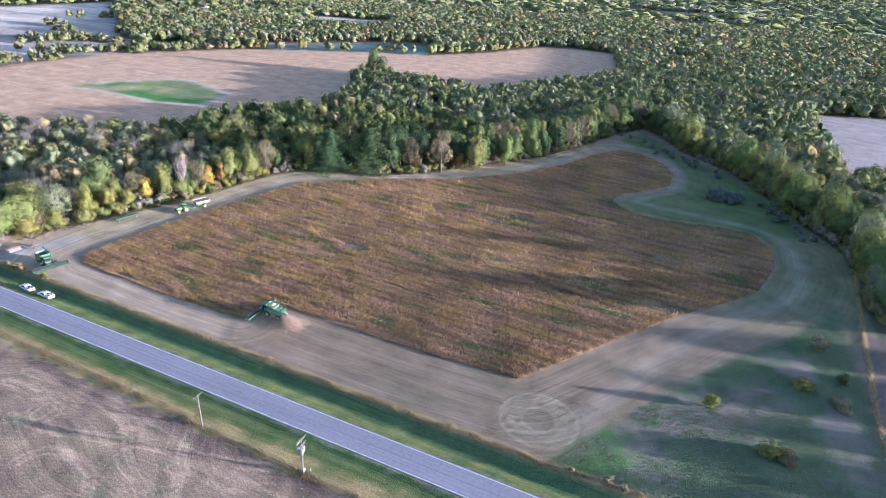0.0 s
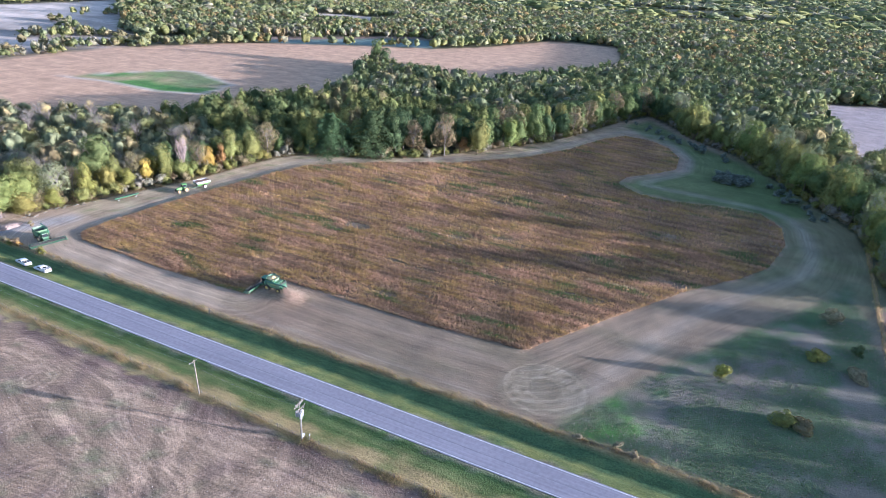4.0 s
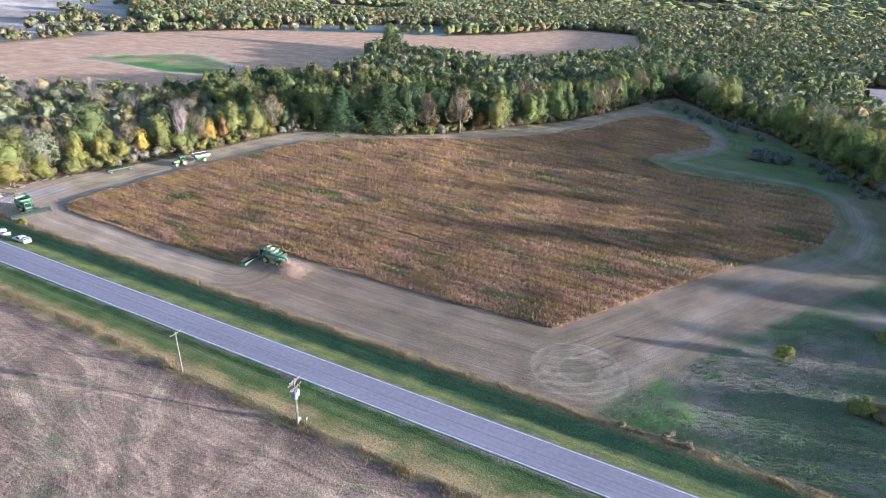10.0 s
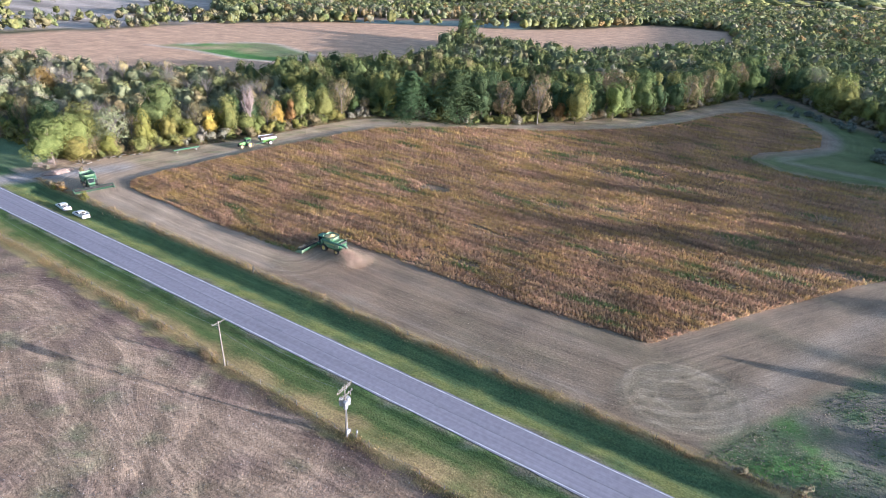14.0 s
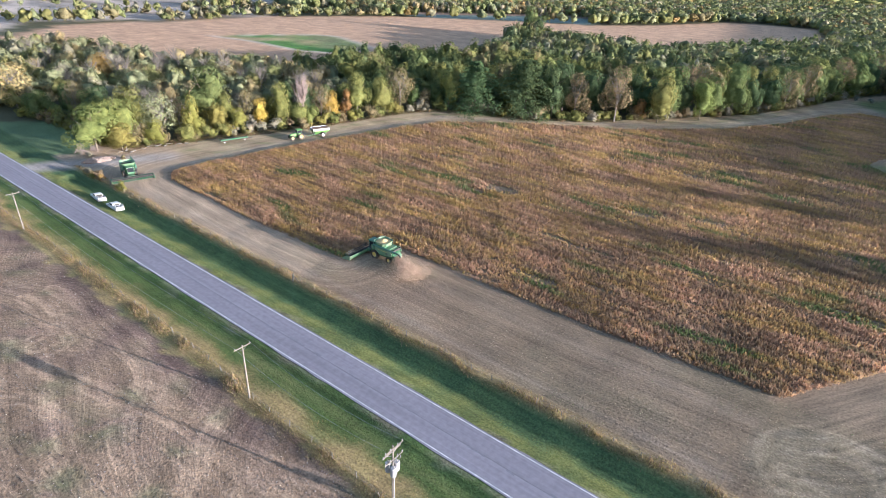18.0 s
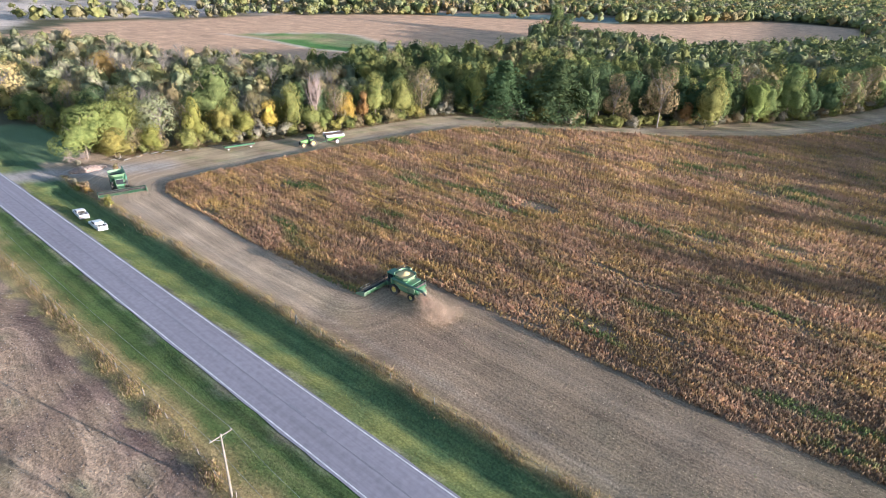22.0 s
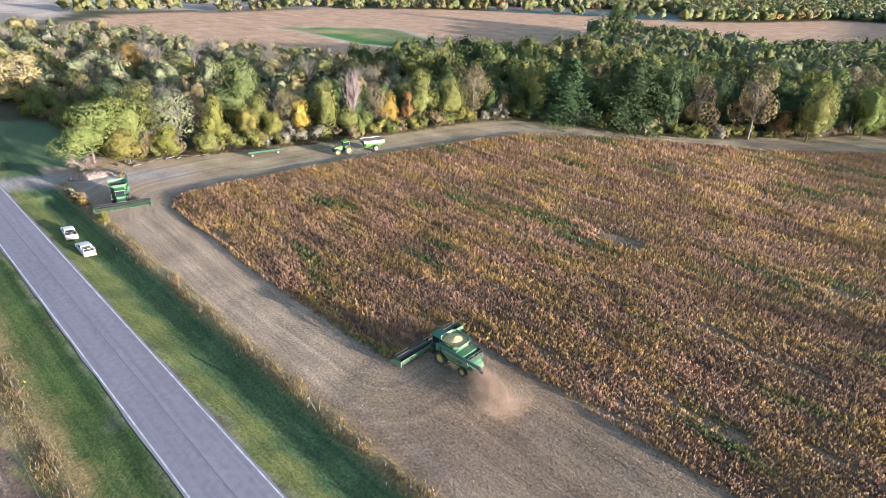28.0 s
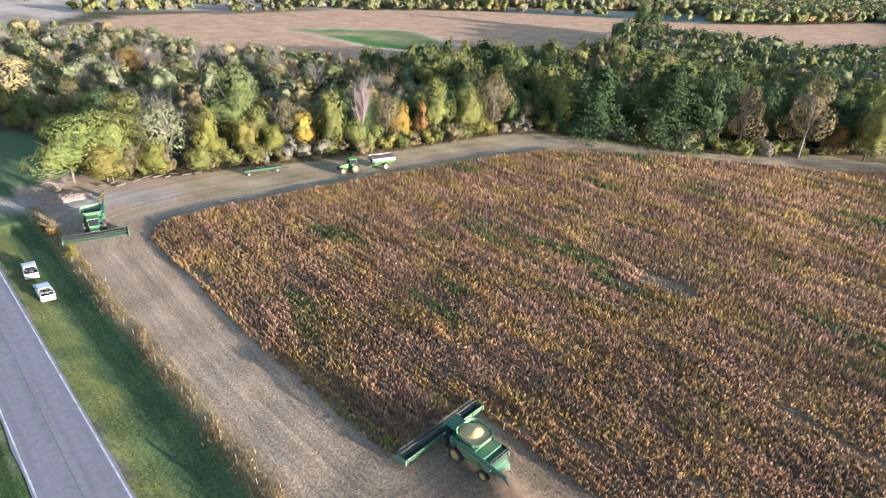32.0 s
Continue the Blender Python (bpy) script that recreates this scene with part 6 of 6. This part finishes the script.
bm = BM()
rod(bm, (0, 0, 0), (0, 0, 1.7), 0.09, 0.08, sides=8)
part("post", bm, WOOD_GREY, stub)
bm = BM()
box(bm, (0.12, 0, 1.3), (0.12, 0.3, 0.4), bevel=0.02)
part("box", bm, GREYTANK, stub)
WIRE = mat("aluminium_wire", (0.35, 0.35, 0.36), 0.4, 0.6, vary=0.05)
wires = thing("power_line", pose(0, 0, 0), "thin sagging power wires between the poles", "power line")
spans = [((-111.3, -12.4, 8.95), (-28.4, -12.9, 9.25)), ((-28.4, -12.9, 9.25), (0, -13.7, 10.25)), ((-200, -12.3, 8.95), (-111.3, -12.4, 8.95))]
for a, b in spans:
    for off in (-1.17, 1.17):
        bm = BM()
        q = [Vector((a[0] + (b[0] - a[0]) * s, a[1] + (b[1] - a[1]) * s + off, a[2] + (b[2] - a[2]) * s - 1.3 * 4 * s * (1 - s))) for s in np.linspace(0, 1, 13)]
        for u, v in zip(q, q[1:]):
            rod(bm, u, v, 0.012, sides=4)
        part("wire", bm, WIRE, wires)

# ---- fences ----
POST = mat("grey_post_wood", (0.15, 0.13, 0.105), 0.9, vary=0.25, scale=3)

def fence(name, label, line, gap, seed, pale=0.06):
    """Uneven wooden and steel posts with three wires."""
    r = np.random.default_rng(seed)
    f = thing(name, pose(0, 0, 0), label, "fence")
    p = np.array(line, float)
    tops = []
    for a, b in zip(p, p[1:]):
        L = np.hypot(*(b - a))
        for s in np.arange(0, L, gap):
            q = a + (b - a) * (s + r.uniform(-0.3, 0.3)) / L
            z = float(land_height(np.array(q[0]), np.array(q[1])))
            h, w = r.uniform(0.85, 1.3), r.uniform(0.05, 0.08)
            bm = BM()
            dx, dy = r.normal(0, 0.14), r.normal(0, 0.14)
            rod(bm, (q[0], q[1], z - 0.2), (q[0] + dx, q[1] + dy, z + h), w, w * 0.85, sides=7)
            part("fence_post", bm, BARK_PALE if r.random() < pale else POST, f)
            tops.append((q[0] + dx * 0.8, q[1] + dy * 0.8, z))
    for k, zz in enumerate((0.45, 0.8, 1.1)):
        bm = BM()
        for u, v in zip(tops, tops[1:]):
            rod(bm, (u[0], u[1], u[2] + zz), (v[0], v[1], v[2] + zz), 0.008, sides=3)
        part("fence_wire", bm, WIRE, f)
    return f


fence("field_fence", "old post and wire fence along the crop field's bank", [(-141, 12.6), (-72, 12.9), (-12, 13.0), (42, 13.2), (117, 13.0)], 3.9, 1)
fence("roadside_fence", "old post and wire fence between verge and south field", [(-175, -12.0), (-90, -11.3), (-45, -11.6), (-28, -12.7), (0, -13.3), (70, -13.6)], 4.3, 2, 0.2)
fence("boundary_fence", "weedy post and wire fence beside the eastern meadow", [(117, 13.4), (118.5, 70), (123, 114), (128, 160)], 4.5, 3)

stump = thing("brace_post", pose(-50.4, 12.5, 0), "stout pale corner post leaning among dry brush", "fence post")
bm = BM()
rod(bm, (0, 0, -0.2), (0.12, 0.1, 1.5), 0.2, 0.17, sides=9)
part("post", bm, WOOD_GREY, stump)
bm = BM()
rod(bm, (0.1, 0.1, 1.2), (1.7, 0.1, 0.1), 0.08, 0.07, sides=7)
part("brace", bm, WOOD_GREY, stump)


# ---- weeds, grass, stubble litter ----
def tufts(name, label, x, y, h, rad, tint, lean, seed):
    v, f, c = spindles(x, y, land_height(x, y), h, rad, lean, tint, seed)
    return tagged(new(name, mesh_np(name, v, f, WEEDS, c, True)), label, "grass", kind="stuff")


def mixed(colors, n, r):
    c = np.array(colors)
    return c[r.integers(0, len(c), n)] * r.uniform(0.75, 1.25, (n, 1))


DRY = [(0.60, 0.44, 0.22), (0.55, 0.39, 0.16), (0.50, 0.37, 0.23), (0.34, 0.31, 0.11), (0.36, 0.26, 0.18)]
def stalks(name, label, x, y, size, flat, tint, lean=0.3):
    """A drift of thin upright stalks and grass blades."""
    v, f = blades(np.c_[x, y, land_height(x, y) + 0.55 * size], size, flat, rng, lean)
    return tagged(new(name, mesh_np(name, v, f, WEEDS, np.repeat(tint, 3, 0))), label, "grass", kind="stuff")


n = 70000
x = rng.uniform(-148, 118, n)
clump = 0.5 + 0.5 * bumps(x, x * 0, 9, 81)
y = 13.2 + rng.normal(0, 0.55, n) + 0.4 * bumps(x, x * 0, 14, 84)
keep = rng.random(n) < np.clip(0.62 + 0.6 * bumps(x, y * 2, 5, 88), 0.12, 1)
x, y, clump = x[keep], y[keep], clump[keep]
n = len(x)
stalks("fence_weeds", "tall dry golden weeds along the field fence", x, y, rng.uniform(0.07, 0.28, n) * (0.6 + 0.7 * clump), 0.15, mixed(DRY + [(0.20, 0.14, 0.10), (0.24, 0.17, 0.12), (0.12, 0.14, 0.05)], n, rng), 0.4)
n = 60000
x = rng.uniform(-190, 80, n)
base = np.interp(x, [-175, -90, -45, -28, 0, 70], [-12.0, -11.3, -11.6, -12.7, -13.3, -13.6])
y = base - 0.5 + rng.normal(0, 0.7, n)
DARKW = DRY + [(0.20, 0.13, 0.09), (0.13, 0.14, 0.05), (0.26, 0.19, 0.13)]
stalks("verge_weeds", "rank golden and brown weeds along the roadside fence", x, y, rng.uniform(0.07, 0.3, n) * (0.75 + 0.5 * np.clip(bumps(x, y, 10, 82), -0.5, 1)), 0.16, mixed(DARKW, n, rng), 0.5)
n = 45000
x, y = rng.uniform(-170, 70, n), rng.uniform(-11.6, -4.2, n)
dry = (np.clip((-8.0 - y) / 2.5, 0, 1) * (0.8 + 0.4 * bumps(x, y, 10, 83)) > rng.random(n))[:, None]
col = np.where(dry, mixed([(0.44, 0.32, 0.13), (0.38, 0.29, 0.12), (0.28, 0.25, 0.08)], n, rng), mixed([(0.09, 0.145, 0.04), (0.075, 0.12, 0.035), (0.12, 0.155, 0.05)], n, rng))
stalks("verge_grass_south", "green and golden roadside grass", x, y, rng.uniform(0.03, 0.11, n), 0.35, col, 0.6)
n = 45000
x, y = rng.uniform(-140, 118, n), rng.uniform(4.2, 12.6, n)
# blades by the road get sunlit greens, those further in get shaded ones
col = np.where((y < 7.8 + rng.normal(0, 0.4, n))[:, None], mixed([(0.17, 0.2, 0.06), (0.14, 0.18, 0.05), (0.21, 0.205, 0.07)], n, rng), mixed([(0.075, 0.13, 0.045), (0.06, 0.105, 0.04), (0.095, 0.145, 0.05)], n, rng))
stalks("verge_grass_north", "green roadside grass in the ditch, coloured sunlit by the road and shaded beyond", x, y, rng.uniform(0.03, 0.12, n), 0.35, col, 0.6)
n = 110000
x, y = rng.uniform(-140, 62, n), np.round((13.9 + 24 * rng.random(n)) / 0.5) * 0.5 + rng.normal(0, 0.13, n)
keep = ~inside(x, y, CROP) & (rng.random(n) < 0.6 + 0.4 * bumps(x * 0.2, y, 5, 85))
x, y = x[keep], y[keep]
n = len(x)
sv, sf = leaf_quads(np.c_[x, y, land_height(x, y) + rng.uniform(0.02, 0.1, n)], rng.normal(size=(n, 3)) * np.array([1, 1, 0.6]), rng.uniform(0.04, 0.085, n), rng, 0.4, 0.2)
straw = np.where((rng.random(n) < 0.06 + 0.15 * np.clip(bumps(x * 0.3, y, 7, 86), 0, 1))[:, None], mixed([(0.12, 0.17, 0.06), (0.16, 0.2, 0.08)], n, rng), mixed([(0.42, 0.33, 0.23), (0.36, 0.28, 0.19), (0.22, 0.165, 0.12), (0.48, 0.39, 0.28)], n, rng))
tagged(new("stubble", mesh_np("stubble", sv, sf, WEEDS, np.repeat(straw, 3, 0))), "pale cut stubble and straw litter", "stubble", kind="stuff")
n = 34000
x, y = rng.uniform(46, 119, n), rng.uniform(14, 112, n)
ok = inside(x, y, MEADOW) & (bumps(x, y, 26, 31) < 0.45 + rng.normal(0, 0.3, n))
x, y = x[ok], y[ok]
n = len(x)
tufts("meadow_grass", "rough green meadow grass with brown seed heads", x, y, rng.uniform(0.05, 0.16, n), rng.uniform(0.1, 0.24, n), mixed([(0.12, 0.16, 0.06), (0.10, 0.14, 0.05), (0.2, 0.16, 0.13), (0.12, 0.17, 0.055), (0.24, 0.2, 0.15)], n, rng), 0.6, 6)
n = 9000
x, y = rng.uniform(-120, 60, n), rng.uniform(-48, -14.6, n)
y = np.round(y / 0.76) * 0.76 + rng.normal(0, 0.1, n)
tufts("south_stubble", "broken pale stalks on the south field", x, y, rng.uniform(0.05, 0.14, n), rng.uniform(0.06, 0.16, n), mixed([(0.42, 0.35, 0.29), (0.34, 0.28, 0.23), (0.2, 0.15, 0.12)], n, rng), 0.7, 7)

# ---- bushes on the meadow, the bay and along the eastern woods ----
LEAF["willow"] = plant_mat("leaves_willow", (0.2, 0.225, 0.18), 0.4, 0.02, 0.3, 0.012)
LEAF["pale"] = plant_mat("leaves_pale", (0.27, 0.24, 0.15), 0.35, 0.02, 0.35, 0.01)


def bush(x, y, leaf, scale, label, shape=None, name="bush"):
    return plant_tree(x, y, shape or SHRUB[int(rng.integers(2))], LEAF[leaf], BARK, scale, rng.uniform(0, 6), label, "bush", name)


bush(91.8, 40.4, "olive", 1.25, "low spreading olive-green bush on the meadow", THICK[1])
bush(94.6, 39.9, "brown", 1.1, "low spreading rusty brown bush on the meadow", THICK[1])
bush(107.3, 94.3, "pale", 1.3, "pale straw-coloured upright bush on the meadow", THICK[0])
bush(78.2, 51, "yellowgreen", 0.95, "yellow-green bush on the meadow", THICK[0])
bush(110.6, 67.2, "pale", 1.2, "pale whitish round bush on the meadow", THICK[1])
bush(101.5, 71.7, "yellowgreen", 1.1, "olive-yellow bush on the meadow", THICK[1])
bush(112.1, 79.0, "deep", 0.8, "small dark green bush on the meadow", THICK[0])
for bx, by in ((62.5, 13.6), (59, 14.2), (51, 13.2)):
    bush(bx, by, "pale", rng.uniform(0.42, 0.6), "dry straw-coloured bush in the fence line")
for k in range(26):
    a = rng.uniform(0, 6.28)
    q = math.sqrt(rng.random())
    bush(81 + 9 * q * math.cos(a), 222 + 7 * q * math.sin(a), "willow", rng.uniform(0.75, 1.1), "grey-green willow bush in a thicket on the grass")
for k in range(34):
    s = rng.random()
    base = np.array([16, 322]) * (1 - s) + np.array([78, 262]) * s if k < 22 else np.array([98, 224]) * (1 - s) + np.array([116, 186]) * s
    bush(base[0] + rng.normal(0, 2.5), base[1] + rng.normal(0, 2.5), "willow", rng.uniform(0.6, 0.95), "grey-green willow bush along the eastern woods")

# ---- rubble, logs, chaff ----
ROCK = mat("pale_rubble", (0.25, 0.19, 0.155), 0.95, vary=0.3, scale=2.5, bump=0.4)


def stone(parent, x, y, z, s, r):
    bm = BM()
    bmesh.ops.create_icosphere(bm, subdivisions=1, radius=s)
    for v in bm.verts:
        v.co = Vector((v.co.x * r.uniform(0.8, 1.3), v.co.y * r.uniform(0.7, 1.2), v.co.z * r.uniform(0.5, 0.8)))
    part("stone", bm, ROCK, parent, at=pose(x, y, z, r.uniform(-20, 20), r.uniform(-20, 20), r.uniform(0, 360)))


pile = thing("rubble_pile", pose(-147.5, 19.5, 0, 0, 0, 82), "long heap of pale rubble and earth by the entrance", "rubble pile")
bm = BM()
bmesh.ops.create_icosphere(bm, subdivisions=3, radius=1.0)
for v in bm.verts:
    k = 1 + 0.16 * noise.noise(v.co * 2.2) + 0.1 * noise.noise(v.co * 6)
    v.co = Vector((v.co.x * 4.6 * k, v.co.y * 1.9 * k, v.co.z * 1.0 * k))
part("mound", bm, ROCK, pile)
for k in range(60):
    a, q = rng.uniform(0, 6.28), math.sqrt(rng.random())
    stone(pile, 4.6 * q * math.cos(a), 1.9 * q * math.sin(a), 0.95 * math.sqrt(max(0, 1 - q * q)), rng.uniform(0.15, 0.42), rng)
for k in range(16):
    s = k / 16
    lx, ly = -151.0 + 9.5 * s + rng.normal(0, 0.8), 27 + 34 * s + rng.normal(0, 1.0)
    lg = thing("log", pose(lx, ly, 0.25, 0, 0, rng.uniform(40, 110)), "weathered grey log lying at the wood's edge", "log", "logs at the edge of the woods")
    bm = BM()
    L, rr = rng.uniform(0.8, 2.4), rng.uniform(0.1, 0.2)
    rod(bm, (-L / 2, 0, 0), (L / 2, 0, 0.1), rr, rr * 0.75, sides=9)
    part("trunk", bm, WOOD_GREY, lg)

# chaff that the combine throws out behind it
def plume(n, r):
    """Places in a puff that opens out behind the tail."""
    q = r.random(n) ** 1.15
    a = r.normal(-0.35, 0.36, n)
    return np.c_[-39.8 + 8.5 * q * np.cos(a) + r.normal(0, 0.35, n), 31.0 + 7.0 * q * np.sin(a) + r.normal(0, 0.5, n), np.abs(1.3 - 0.5 * q + r.normal(0, 0.42, n) * (0.7 + 1.2 * q)) + 0.05]


n = 46000
cv, cf = leaf_quads(plume(n, rng), rng.normal(size=(n, 3)), rng.uniform(0.018, 0.046, n), rng, 0.6)
tagged(new("chaff", mesh_np("chaff", cv, cf, WEEDS, np.repeat(mixed([(0.64, 0.49, 0.37), (0.56, 0.42, 0.31)], n, rng), 3, 0))), "tan cloud of chaff and dust thrown out behind the combine", "chaff", kind="stuff")

# dead wood and brush by the entrance and the fence's end
for px, py, sc, tilt, turn in ((-157.2, 19.2, 0.5, 68, 0.5), (-158.6, 17.6, 0.42, 75, 2.4), (-155.8, 21.0, 0.38, 60, 5.2)):
    ft = thing("fallen_tree", Matrix.Translation((px, py, 0.2)) @ Matrix.Rotation(turn, 4, "Z") @ Matrix.Rotation(radians(tilt), 4, "Y") @ Matrix.Scale(sc, 4), "bleached fallen tree with bare branches", "fallen tree", "dead wood by the entrance")
    for nm, me, ma in (("trunk", BARE[0][0], DEAD),):
        cp = me.copy()
        cp.materials.clear()
        cp.materials.append(ma)
        part(nm, cp, None, ft)
plant_tree(-152.0, 30.0, BARE[0], LEAF["grey"], BARE_GREY, (0.62, 0.62, 0.5), 1.0, "small leafless tree at the wood's edge", "bare tree", "bare_tree")
for px, py, kind, sc, lab in ((-133.0, 12.9, "brown", 0.62, "brown leafy bush in the fence line"), (-131.3, 13.0, "rust", 0.5, "rusty brown bush in the fence line"), (-134.8, 12.7, "olive", 0.55, "olive bush in the fence line"),
                              (-121.0, 13.7, "yellowgreen", 0.62, "yellow-green bush in the fence line"), (-119.6, 13.4, "yellowgreen", 0.42, "small yellow-green bush in the fence line"), (-138.2, 12.4, "grey", 0.5, "grey brush in the fence line"),
                              (-144.5, 25.5, "brown", 0.36, "dry brown brush beside the rubble"), (-141.5, 24.2, "brown", 0.32, "dry brown brush beside the rubble"), (-152.4, 18.8, "grey", 0.5, "grey dry brush beside the rubble")):
    bush(px, py, kind, sc, lab)

# dry brush at the foot of the woods
front = curve_line(WOOD_FRONT[3:14], 12)
n = 5000
y = rng.uniform(13.4, 160, n)
x = np.interp(y, [13.4, 70, 114, 160], [117, 118.5, 123, 128]) + rng.normal(0, 0.45, n)
stalks("boundary_weeds", "dry tan weeds along the eastern fence", x, y, rng.uniform(0.15, 0.4, n), 0.25, mixed(DRY, n, rng))
n = 26000
k = rng.integers(0, len(front) - 1, n)
q = rng.random((n, 1))
p = front[k] * (1 - q) + front[k + 1] * q
step = front[k + 1] - front[k]
side = np.c_[step[:, 1], -step[:, 0]] / (np.hypot(step[:, 0], step[:, 1])[:, None] + 1e-9)
p = p + side * (rng.normal(0.4, 1.1, (n, 1)))
x, y = p.T
tufts("wood_edge_weeds", "tan and rusty dry weeds at the foot of the woods", x, y, rng.uniform(0.15, 0.7, n) * np.clip(0.7 + 0.6 * bumps(x, y, 9, 87), 0.2, 1.4), rng.uniform(0.08, 0.2, n), mixed([(0.40, 0.30, 0.17), (0.32, 0.24, 0.14), (0.30, 0.17, 0.11), (0.2, 0.2, 0.08), (0.24, 0.24, 0.09)], n, rng), 0.4, 9)
